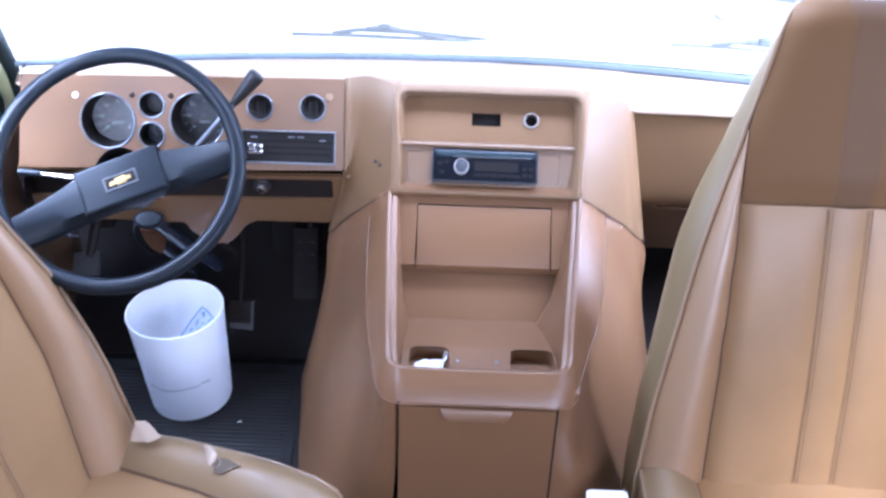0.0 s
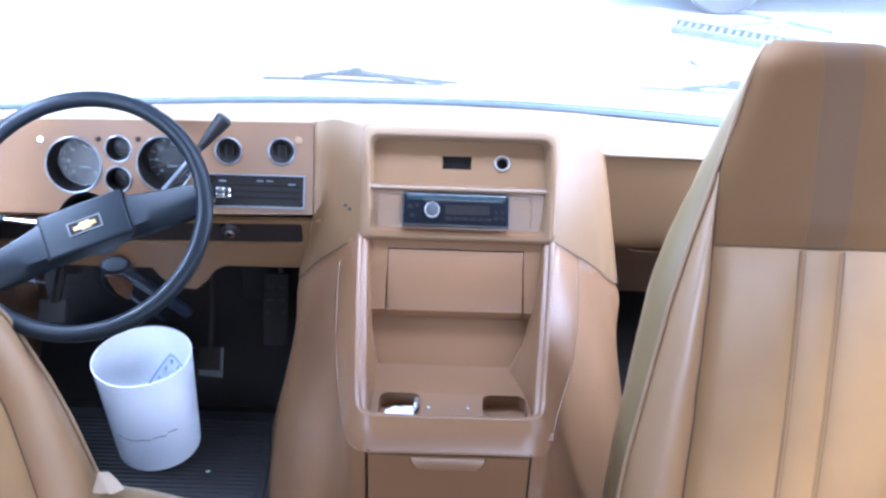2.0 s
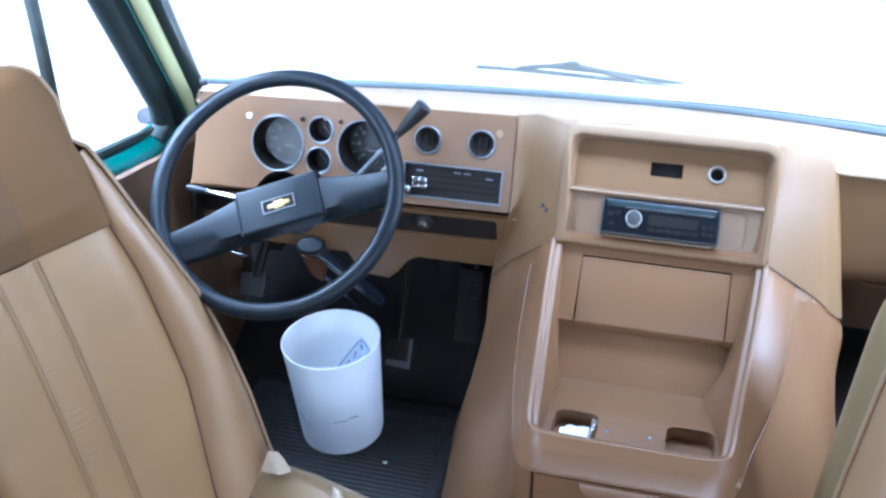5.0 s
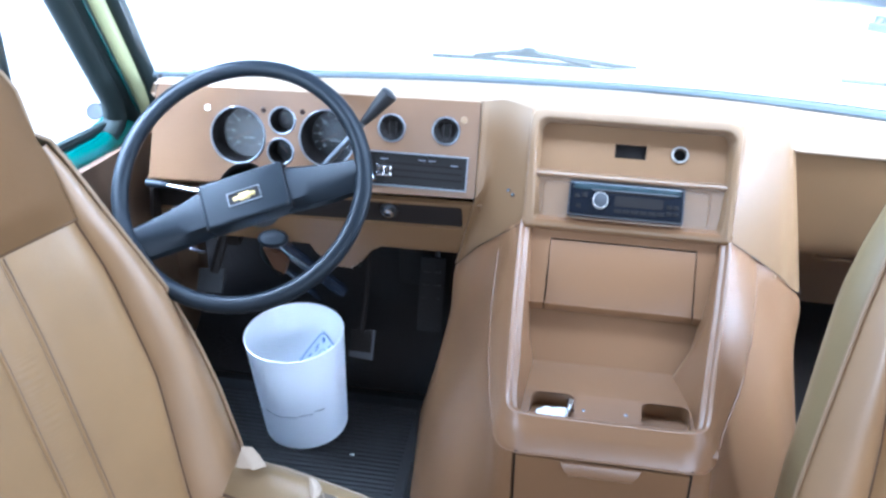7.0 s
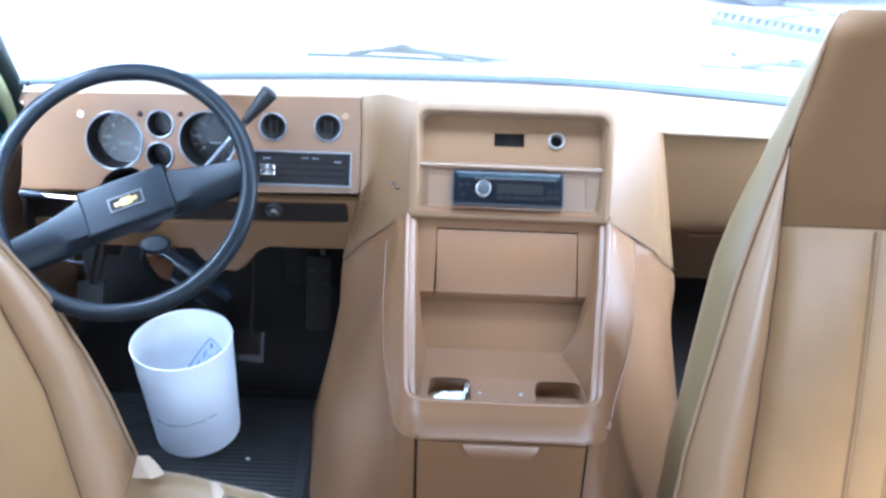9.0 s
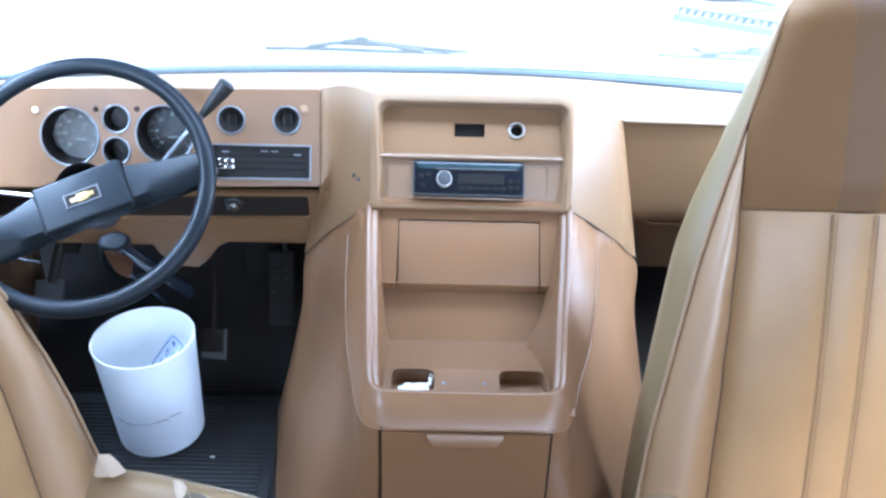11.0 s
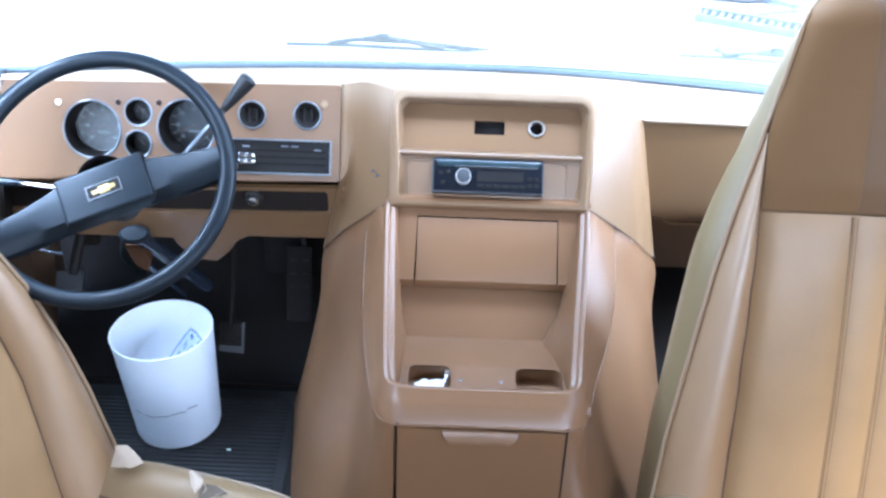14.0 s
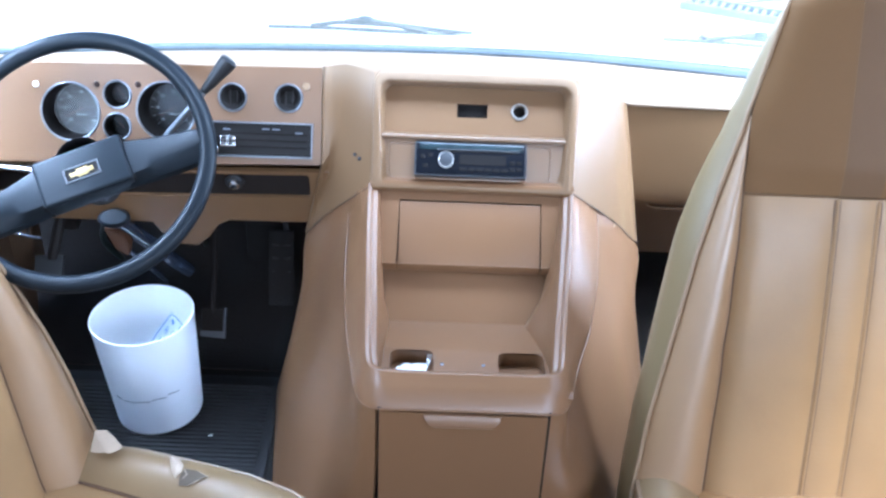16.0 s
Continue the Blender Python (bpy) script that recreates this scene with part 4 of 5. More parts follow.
for dx, dz in ((0, 0), (0.008, -0.004)):
    part("head", lathe([(0, 0.003), (0.0024, 0.0022), (0.0034, 0)], 12, frame_at((-0.107 + dx, 1.497 - dx * 0.8, 0.595 + dz), (0.8, 0.6, 0), (0, 0.3, 0.95)) @ pose(0, 0, 0.004)), M_RING, sc)

sc = thing("screw", "small pale screw below the engine cover joint", "screw")
for p in ((0.334, 1.486, 0.484),):
    part("head", lathe([(0, 0.003), (0.0028, 0.002), (0.0036, 0)], 12, frame_at(p, (0.5, 0.86, 0), (-0.25, 0.1, 0.95)) @ pose(0, 0, 0.003)), M_PIPING, sc)
# scraps in the left cup well
sp = thing("paper_scrap", "crumpled white paper scrap in the cup well", "paper")
part("sheet", thick(grid(lambda u, v: (-0.020 + 0.045 * u, 1.19 + 0.04 * v + 0.01 * u, 0.364 + 0.012 * noise.noise((u * 3, v * 3, 1.7)) + 0.006), 8, 8), 0.001), M_WHITE, sp)
kn = thing("bolt", "loose chrome bolt standing in the cup well", "bolt")
part("shaft", tube([(0.024, 1.205, 0.362), (0.030, 1.225, 0.386)], 0.004, 10), M_CHROME, kn)
part("head", tube([(0.030, 1.225, 0.386), (0.0315, 1.230, 0.392)], 0.007, 6), M_CHROME, kn)

# ---- steering wheel and column ----
NEL = radians(47)
WC = Vector((-0.519, 1.3794, 0.6286))
WHEEL = frame_at(WC, (1, 0, 0), (0, math.sin(NEL), math.cos(NEL)))      # z out of the wheel, to the driver
TURN_W = 24
sw_ = thing("steering_wheel", "charcoal two-spoke steering wheel turned slightly, gold emblem", "steering wheel")
R = 0.1985
ring = [(R * math.cos(2 * math.pi * k / 72), R * math.sin(2 * math.pi * k / 72), 0) for k in range(72)]
part("rim", moved(tube(ring, 0.0137, 16, closed=True), WHEEL), M_WHEEL, sw_, "charcoal moulded rim")
WT = WHEEL @ pose(0, -0.0205, 0, 0, 0, TURN_W)
WE = WT @ pose(0.006, 0, -0.032)
for sgn in (-1, 1):
    rows = []
    for t in [k / 8 for k in range(9)]:
        x = sgn * (0.060 + 0.132 * t)
        h0, h1 = 0.040 - 0.040 * t, -0.036 - 0.016 * t
        z = -0.026 + 0.028 * t * t
        rows.append([(x, h1, z - 0.024), (x, h1 + 0.001, z - 0.008), (x, h1 + 0.010 + 0.012 * t, z + 0.006), (x, (h0 + h1) / 2 + 0.004, z + 0.009), (x, h0 - 0.006, z + 0.005), (x, h0 - 0.001, z - 0.003), (x, h0, z - 0.022)])
    part("spoke", moved(thick(sheet(rows), 0.004), WT), M_WHEEL, sw_)
pad = moved(box(-0.070, 0.070, -0.036, 0.042, -0.045, 0.0, 0.006, 3), WT @ pose(0.006, 0, -0.012))
part("horn_pad", pad, M_WHEEL, sw_, "charcoal padded horn bar")
part("pad_gap", moved(box(-0.0725, 0.0725, -0.034, 0.040, -0.047, -0.008), WT @ pose(0.006, 0, -0.012)), M_GAP, sw_)
part("emblem_frame", plate([(-0.0275, -0.0105), (0.0275, -0.0105), (0.0275, 0.0125), (-0.0275, 0.0125)], [[(-0.0255, -0.0085), (0.0255, -0.0085), (0.0255, 0.0105), (-0.0255, 0.0105)]], 0.002, WE @ pose(0, 0, 0.0222)), M_RING, sw_, "thin metal emblem frame", smooth=False)
part("emblem_field", moved(box(-0.026, 0.026, -0.009, 0.011, 0.0195, 0.0206), WE), M_GAP, sw_)
part("emblem", moved(joined(box(-0.0185, 0.0185, -0.0025, 0.0042, 0.0205, 0.0216, 0.0004), box(-0.0075, 0.0095, -0.0055, 0.0075, 0.0205, 0.0217, 0.0004)), WE @ pose(0, 0, 0, 0, 0, 3)), M_GOLD, sw_, "plain gold bar emblem")
part("hub", lathe([(0.040, -0.014), (0.044, -0.04), (0.042, -0.07), (0.0, -0.07)], 28, WHEEL), M_BLACK, sw_)

col = thing("steering_column", "dark steering column with chrome levers", "steering column")
part("shroud", lathe([(0.036, -0.06), (0.038, -0.08), (0.036, -0.125), (0.024, -0.135), (0.0, -0.135)], 28, WHEEL), M_BLACK, col)
TA, TB = Vector((-0.521, 1.524, 0.436)), Vector((-0.470, 1.615, 0.310))
part("tube", tube([TA, TB, TB + (TB - TA) * 0.5], [0.0135, 0.0145, 0.0145], 20), M_SHINE, col, "glossy dark column tube")
part("tube_groove", tube([TA + Vector((0.002, -0.0125, 0.002)), TB + Vector((0.002, -0.0135, 0.002))], 0.0022, 6), M_GAP, col)
part("collar", lathe([(0.0, 0.008), (0.022, 0.007), (0.0275, 0.002), (0.0275, -0.004), (0.018, -0.010), (0.0, -0.010)], 28, frame_at((-0.526, 1.5215, 0.4405), (1, 0.1, 0), (0, 0.75, 0.66)) @ Matrix.Diagonal((1, 0.62, 1, 1))), M_WHEEL, col, "dark blue-grey bell at the head of the column")
part("clamp", thick(sheet([[(-0.545, 1.535, 0.420), (-0.512, 1.530, 0.414)], [(-0.541, 1.545, 0.392), (-0.505, 1.540, 0.385)], [(-0.535, 1.552, 0.368), (-0.514, 1.550, 0.357)]]), 0.012), M_CLAMP, col, "brown column clamp")
part("lower_rod", tube([(-0.529, 1.547, 0.372), (-0.509, 1.600, 0.302), (-0.49, 1.66, 0.22)], 0.0062, 10), M_SHINE, col)
sg = part("turn_lever", tube([(-0.575, 1.425, 0.578), (-0.62, 1.422, 0.582), (-0.673, 1.430, 0.583)], 0.0045, 10), M_CHROME, col, "chrome turn signal lever")
part("lever_tip", tube([(-0.668, 1.429, 0.583), (-0.690, 1.435, 0.581), (-0.709, 1.440, 0.579)], [0.0055, 0.0075, 0.0065], 12), M_WHEEL, sg)
tip = Vector((-0.297, 1.488, 0.756))
root = Vector((-0.43, 1.455, 0.600))
elbow = Vector((-0.362, 1.462, 0.680))
gs = part("shift_lever", tube(smoothed([root, root.lerp(elbow, 0.6), elbow, elbow.lerp(tip, 0.45)], 6), 0.0055, 10), M_GAUGE, col, "satin shift lever")
a, b = elbow.lerp(tip, 0.35), tip
part("shift_knob", tube([a, a.lerp(b, 0.1), a.lerp(b, 0.75), a.lerp(b, 0.95), b], [0.006, 0.0075, 0.0135, 0.0145, 0.010], 14), M_BLACK, gs, "black tapered shift knob")

# ---- pedals ----
bp = thing("brake_pedal", "brake pedal with a worn metal-edged rubber pad", "pedal")
PM = frame_at((-0.391, 1.600, 0.170), (1, 0.05, 0), (0, 0.55, 0.83))
part("pad", moved(box(-0.022, 0.022, -0.026, 0.026, -0.008, 0.004, 0.004), PM), M_CARPET, bp, "black rubber pad")
part("pad_trim", plate([(-0.022, -0.029), (0.026, -0.034), (0.026, 0.026), (0.021, 0.026), (0.021, -0.020), (-0.022, -0.018)], [], 0.006, PM @ pose(0, 0, 0.0045)), M_KNOB, bp, "worn metal edge", smooth=False)
for y in (-0.006, 0.010):
    part("rib", plate(round_rect(-0.016, 0.016, y - 0.006, y + 0.006, 0.003, 3), [round_rect(-0.0135, 0.0135, y - 0.0035, y + 0.0035, 0.002, 3)], 0.004, PM @ pose(0, 0, 0.0065)), M_CARPET, bp, smooth=False)
part("arm", tube([(-0.391, 1.607, 0.18), (-0.388, 1.65, 0.27), (-0.385, 1.70, 0.46)], 0.0045, 8), M_CARPET, bp, "dark steel arm")
ap = thing("accelerator_pedal", "dark rubber accelerator pedal beside the engine cover", "pedal")
part("pad", thick(sheet([[(-0.285, y, z), (-0.262, y - 0.004, z + 0.002), (-0.240, y, z)] for y, z in ((1.645, 0.185), (1.662, 0.235), (1.682, 0.285), (1.695, 0.325))]), 0.010), M_CARPET, ap)
for k in range(5):
    part("rib", tube([(-0.280, 1.6415 + 0.0085 * k, 0.203 + 0.025 * k), (-0.245, 1.6415 + 0.0085 * k, 0.203 + 0.025 * k)], 0.0028, 6), M_STRIP, ap)
part("rod", tube([(-0.255, 1.70, 0.32), (-0.27, 1.73, 0.40), (-0.30, 1.76, 0.47)], 0.005, 8), M_PEDAL, ap)
pk = thing("parking_brake_pedal", "dark parking brake pedal under the dash", "pedal")
part("pad", moved(box(-0.026, 0.026, -0.024, 0.024, -0.008, 0.006, 0.004), frame_at((-0.690, 1.600, 0.280), (1, 0.1, 0), (0, 0.6, 0.8))), M_PEDAL, pk, "worn grey pad")
part("arm", tube([(-0.685, 1.61, 0.295), (-0.668, 1.63, 0.36), (-0.650, 1.66, 0.45)], 0.010, 8), M_STRIP, pk)
part("bracket", box(-0.672, -0.640, 1.64, 1.67, 0.34, 0.47, 0.004), M_STRIP, pk)
rl = thing("hood_release", "small chrome pull under the dash", "pull handle")
part("bar", tube([(-0.742, 1.600, 0.354), (-0.715, 1.598, 0.348), (-0.694, 1.600, 0.344)], 0.0035, 8), M_CHROME, rl)
part("stem", tube([(-0.718, 1.60, 0.348), (-0.718, 1.64, 0.41)], 0.0025, 8), M_PEDAL, rl)
# loom and heater box low under the dash
lm = thing("cable_loom", "dark taped cable loom under the dash", "cable")
part("cable", tube(smoothed([(-0.60, 1.70, 0.46), (-0.585, 1.67, 0.40), (-0.60, 1.69, 0.34), (-0.63, 1.74, 0.26), (-0.62, 1.80, 0.18)], 5), 0.007, 8), M_RUBBER, lm)
part("cable", tube(smoothed([(-0.44, 1.72, 0.47), (-0.43, 1.70, 0.40), (-0.45, 1.74, 0.31), (-0.44, 1.80, 0.22)], 5), 0.005, 8), M_RUBBER, lm)
hb = thing("heater_box", "black heater box on the firewall", "heater")
part("case", box(-0.345, -0.225, 1.74, 1.86, 0.22, 0.47, 0.015), M_CARPET, hb)
part("flange", box(-0.350, -0.222, 1.752, 1.764, 0.30, 0.318, 0.003), M_CARPET, hb)


# ---- white can on the floor ----
CAN = Matrix.Translation((-0.490, 1.527, 0.009)) @ Euler((radians(1), radians(-3), 0)).to_matrix().to_4x4()
can = thing("waste_bin", "white plastic bin standing on the rubber mat", "bin")
part("body", lathe([(0, 0.0), (0.074, 0.0), (0.080, 0.003), (0.0815, 0.008), (0.0945, 0.224), (0.0955, 0.2265), (0.0950, 0.2280), (0.0930, 0.2275), (0.0795, 0.010), (0, 0.008)], 64, CAN), M_CAN, can, "smooth white plastic shell")


def on_can(u, v, r_off):
    """A point on the inside wall: u degrees round from straight ahead (clockwise), v up the wall."""
    a = radians(90 - u)
    r = 0.0805 + 0.058 * v - r_off
    return CAN @ Vector((r * math.cos(a), r * math.sin(a), v))


def lab(w, l, d):
    """A point on the leaning label: w metres across from its long edge, l down from its top."""
    along = 0.0300 + 0.78 * w - 0.62 * l
    return on_can(math.degrees(along / 0.0885), 0.169 - 0.62 * w - 0.78 * l, d)


LW, LL = 0.056, 0.128
part("label", thick(grid(lambda u, v: lab(-0.003 + (LW + 0.006) * u, -0.003 + (LL + 0.006) * v, 0.0030), 10, 16), 0.0004), M_PAPER, can, "pale label with a blue border")


def label_loop(w0, w1, l0, l1, c):
    lp = [(w0 + c, l0), (w1 - c, l0), (w1 - 0.3 * c, l0 + 0.3 * c), (w1, l0 + c), (w1, l1 - c), (w1 - c, l1), (w0 + c, l1), (w0, l1 - c), (w0, l0 + c), (w0 + 0.3 * c, l0 + 0.3 * c)]
    pts = []
    for (a0, b0), (a1, b1) in zip(lp, lp[1:] + lp[:1]):
        pts += [lab(a0 + (a1 - a0) * k / 6, b0 + (b1 - b0) * k / 6, 0.0040) for k in range(6)]
    return pts


part("label_border", tube(label_loop(0, LW, 0, LL, 0.008), 0.0009, 6, closed=True), M_BLUE, can)
part("label_border", tube(label_loop(0.022, 0.050, 0.034, 0.115, 0.005), 0.0005, 6, closed=True), M_BLUE, can)
for w, l0, l1, r in ((0.010, 0.010, 0.016, 0.0022), (0.014, 0.013, 0.022, 0.0017), (0.010, 0.034, 0.048, 0.0011), (0.014, 0.040, 0.056, 0.0009), (0.011, 0.066, 0.076, 0.0012), (0.030, 0.008, 0.022, 0.0012), (0.016, 0.084, 0.100, 0.0009)):
    part("label_bar", tube([lab(w, l0 + (l1 - l0) * k / 5, 0.0040) for k in range(6)], r, 6), M_BLUE, can)
rs = lambda a, v: CAN @ Vector(((0.0816 + 0.058 * v) * math.cos(radians(a)), (0.0816 + 0.058 * v) * math.sin(radians(a)), v))
for a0, a1, v in ((233, 243, 0.090), (246, 262, 0.087), (263, 280, 0.0885), (282, 300, 0.092), (302, 316, 0.096)):
    part("scuff", tube([rs(a0 + (a1 - a0) * k / 5, v + 0.0008 * math.sin(k + a0)) for k in range(6)], 0.0008, 5), M_SCUFF, can, "thin grey scuff mark")


# ---- ribbed rubber mats ----
def rubber_mat(x0, x1, y0, y1):
    mt = thing("floor_mat", "black ribbed rubber floor mat", "mat", group="front floor mats")
    part("base", box(x0, x1, y0, y1, 0.0, 0.005, 0.002), M_MAT, mt)
    bms = []
    n = int((y1 - y0 - 0.04) / 0.0115)
    part_b = bmesh.new()
    for k in range(n):
        y = y0 + 0.02 + k * 0.0115
        q = [(x0 + 0.02, y, 0.005), (x0 + 0.02, y + 0.002, 0.0088), (x0 + 0.02, y + 0.0045, 0.0088), (x0 + 0.02, y + 0.0065, 0.005)]
        a = [part_b.verts.new(p) for p in q]
        b = [part_b.verts.new((x1 - 0.02, p[1], p[2])) for p in q]
        for i in range(3):
            part_b.faces.new((a[i], b[i], b[i + 1], a[i + 1]))
    tagged(part("ribs", part_b, M_MAT, mt), kind="stuff")


rubber_mat(-0.72, -0.262, 0.95, 1.64)
rubber_mat(0.46, 0.92, 0.95, 1.64)
tagged(part("footwell_carpet", box(-0.80, 1.0, 0.6, 1.66, 0.0, 0.003), M_CARPET), "worn black carpet in the footwells", "carpet", kind="structure")


# ---- captain's chairs ----
def seat_drop(y):
    """How far the driver's aisle seat edge is lowered to fit the camera's view."""
    return interp(y, [-0.30, -0.25, -0.2, -0.15, -0.1, -0.05, 0.06], [0, 0.0075, 0.016, 0.021, 0.026, 0.037, 0.05])


def seat_dip(y):
    """How far the driver's seat middle is lowered at the back to fit the view."""
    return interp(y, [-0.30, -0.10, 0.06], [0, 0.018, 0.034])


def chair(origin, yaw, gather, wide, head_k, lean, pinch, waist, lowered=False, swell=None):
    """A high-backed swivel chair. Local: faces -y, origin on the floor under the joint of back and cushion."""
    ch = thing("captains_chair", "", "chair", group="front captain's chairs")
    J = 0.205
    rec = radians(18)
    ev, en = Vector((0, math.sin(rec), math.cos(rec))), Vector((0, -math.cos(rec), math.sin(rec)))
    o = Vector((0, 0, J))
    B = lambda u, v, n: o + Vector((u, 0, 0)) + ev * (v if v < 0.6 else 0.6 + (v - 0.6) * head_k) + en * n
    vin = ([0, 0.24, 0.36, 0.48, 0.58, 0.65, 0.70, 0.745, 0.765, 0.778, 0.785], [0.156 + wide, 0.161 + wide, 0.160 + wide * 0.6, 0.155, 0.146, 0.132, 0.122, 0.110, 0.100, 0.086, 0.066])
    vout = ([-0.06, 0, 0.12, 0.24, 0.39, 0.48, 0.55, 0.60], [0.279, 0.277, 0.264, 0.243, 0.216, 0.194, 0.168, 0.1435])
    inner = lambda v: interp(v, *vin) + interp(v, [0, 0.1, 0.2, 0.3, 0.4, 0.48, 0.6, 0.7], pinch)
    outer = lambda v: max(interp(v, *vout) + interp(v, [0.0, 0.1, 0.2, 0.32, 0.40, 0.48, 0.56, 0.60], waist), inner(v)) if v < 0.6 else inner(v)
    mid = lambda v: interp(v, [0, 0.2, 0.35, 0.48, 0.6, 0.8], lean)      # the middle of the stripe

    def top(v):
        """How far the edge turns back over the rounded top."""
        return 0.055 * (1 - math.cos(math.asin(min(1.0, max(0.0, (v - 0.74) / 0.045)))))

    def sag(v):
        return 0.012 * math.sin(math.pi * min(1, max(0, v / 0.8)))

    SW = 0.030     # half width of the centre stripe
    # inner panel, in three strips up to the headrest seam
    def panel(u0, u1, edge):
        """edge: 0 or 1, the side that dips into the seam beside the bolster."""
        def f(s, t):
            v = -0.08 + 0.558 * t
            dip = 0.011 * (1 - abs(s - edge)) ** 9
            return B(u0(v) + (u1(v) - u0(v)) * s, v, 0.019 + 0.008 * (1 - ((2 * s - 1) ** 4)) * (1 - (2 * t - 1) ** 8) + sag(v) - 0.010 * max(0, 1 - t * 14) - dip)
        return f

    part("back_panel", grid(panel(lambda v: -inner(v), lambda v: mid(v) - SW, 0), 20, 28), M_VINYL, ch, "tan vinyl back panel")
    part("back_panel", grid(panel(lambda v: mid(v) + SW, lambda v: inner(v), 1), 20, 28), M_VINYL, ch, "tan vinyl back panel")

    def stripe(s, t):
        v = -0.08 + 0.558 * t
        g = 0.0007 * math.sin(v * 760 + 3 * math.sin(v * 90)) * (1 - (2 * s - 1) ** 4) * gather * (1 if 0.07 < v < 0.36 else 0.12)
        return B(mid(v) - SW + 2 * SW * s, v, 0.0195 + 0.006 * (1 - (2 * s - 1) ** 2) + sag(v) + g - 0.010 * max(0, 1 - t * 14))

    part("centre_stripe", grid(stripe, 6, 300), M_VINYL, ch, "gathered centre stripe")
    for c in (-SW, SW):
        line = lambda du, n: [B(mid(-0.07 + 0.545 * k / 24) + c + du, -0.07 + 0.545 * k / 24, n + sag(-0.07 + 0.545 * k / 24)) for k in range(25)]
        part("stitching", tube(line(0, 0.0192), 0.0030, 8, flat=0.8), M_VINYL, ch, "raised stitched welt")
        for du in (-0.0042, 0.0042):
            part("seam", tube(line(du, 0.0203), 0.0010, 6), M_STITCH, ch)

    # headrest in three strips
    def head(u0, u1, lift):
        def f(s, t):
            a = max(0.0, (t - 0.72) / 0.28) * math.pi / 2
            v = 0.482 + 0.258 * min(1.0, t / 0.72) + 0.045 * math.sin(a)
            w = inner(v)
            a0, a1 = [mid(v) + q if abs(q) < 1 else math.copysign(w, q) for q in (u0, u1)]
            u = max(-w, min(w, a0 + (a1 - a0) * s))
            edge = 1 - min(1, abs(u) / max(w, 1e-4)) ** 5
            base = interp(v, [0.57, 0.66], [0.0165, 0.006])
            return B(u, v, base + lift + (0.032 - base) * edge * min(1, 0.35 + t * 6) + sag(v) - 0.055 * (1 - math.cos(a)))
        return f

    part("headrest", grid(head(-2, -SW, 0), 12, 36), M_HEADREST, ch, "brown vinyl headrest with its shade in the colour")
    part("headrest", grid(head(SW, 2, 0), 12, 36), M_HEADREST, ch, "brown vinyl headrest with its shade in the colour")
    part("headrest_stripe", grid(head(-SW, SW, 0.0005), 6, 36), M_STRIPE, ch, "dark brown headrest stripe")
    part("seam", tube([B(-inner(0.48) + 2 * inner(0.48) * k / 20, 0.480, 0.0185 + sag(0.48)) for k in range(21)], 0.0022, 6), M_STRIPE, ch)

    for sg in (-1, 1):
        # bolster: from the inner seam to the piping
        def bol(s, t):
            v = -0.09 + 0.680 * t
            w0, w1 = inner(v), max(outer(v), inner(v) + 0.0005)
            n = 0.018 + 0.036 * math.sin(math.pi * min(1, s * 0.96)) ** 0.9 * (1 - t ** 5) - 0.022 * s + sag(v) - 0.010 * (1 - s) ** 7
            return B(sg * (w0 + (w1 - w0) * s), v, n)
        part("bolster", grid(bol, 18, 30), M_BOLSTER, ch, "brown vinyl side bolster")
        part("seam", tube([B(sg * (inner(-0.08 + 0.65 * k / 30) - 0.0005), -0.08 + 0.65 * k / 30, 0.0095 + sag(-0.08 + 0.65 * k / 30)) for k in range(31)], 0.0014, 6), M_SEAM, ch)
        pip = []
        for k in range(41):
            v = -0.045 + 0.822 * k / 40
            pip.append(B(sg * (outer(v) + 0.002), v, 0.005 + sag(v) - top(v)))
        part("piping", tube(pip, 0.0036, 8), M_PIPING, ch, "pale welted piping")

        # outer side of the back
        def side(s, t):
            v = -0.06 + 0.845 * t
            w = outer(v)
            bulge = (interp(v, *swell) if swell else 0.034 * (1 - t * t)) * math.sin(math.pi * min(1, s * 0.9))
            n0, n1 = 0.004 - top(v), -0.121 + 0.055 * t
            return B(sg * (w + bulge - (0.008 + 0.030 * t * t) * s), v, n0 + (min(n1, n0 - 0.004) - n0) * s + sag(v))
        part("back_side", grid(side, 8, 30), M_SIDE, ch, "olive-tan vinyl side")

    def rear(s, t):
        v = -0.06 + 0.845 * t
        w = outer(v) - 0.008 - 0.030 * t * t
        u = -w + 2 * w * s
        return B(u, v, -(0.121 - 0.055 * t) - 0.02 * (1 - (2 * s - 1) ** 2) + sag(v))
    part("back_shell", grid(rear, 10, 24), M_SIDE, ch, "olive-tan rear shell")

    def cap(s, t):
        w = inner(0.785)
        return B(-w + 2 * w * s, 0.785 - 0.008 * t, -0.036 - 0.034 * t)
    part("head_cap", grid(cap, 8, 6), M_SIDE, ch)

    # cushion: runs forward (-y) from the joint
    L = 0.50
    cw = lambda y: interp(y, [-L, -L + 0.04, -L + 0.12, -0.2, 0.06], [0.225, 0.255, 0.272, 0.278, 0.268])
    ci = lambda y: interp(y, [-L, -0.2, 0.06], [0.165, 0.185, 0.180])
    cz = lambda y: J + 0.005 + 0.035 * (-y / L) - 0.045 * max(0, (-y - L + 0.09) / 0.09) ** 2

    soft = seat_dip if lowered else lambda y: 0.0

    def seat(u0, u1):
        return lambda s, t: (lambda y: Vector((u0(y) + (u1(y) - u0(y)) * s, y, cz(y) - soft(y) + 0.008 * (1 - (2 * s - 1) ** 4))))(0.05 - (L + 0.05) * t)
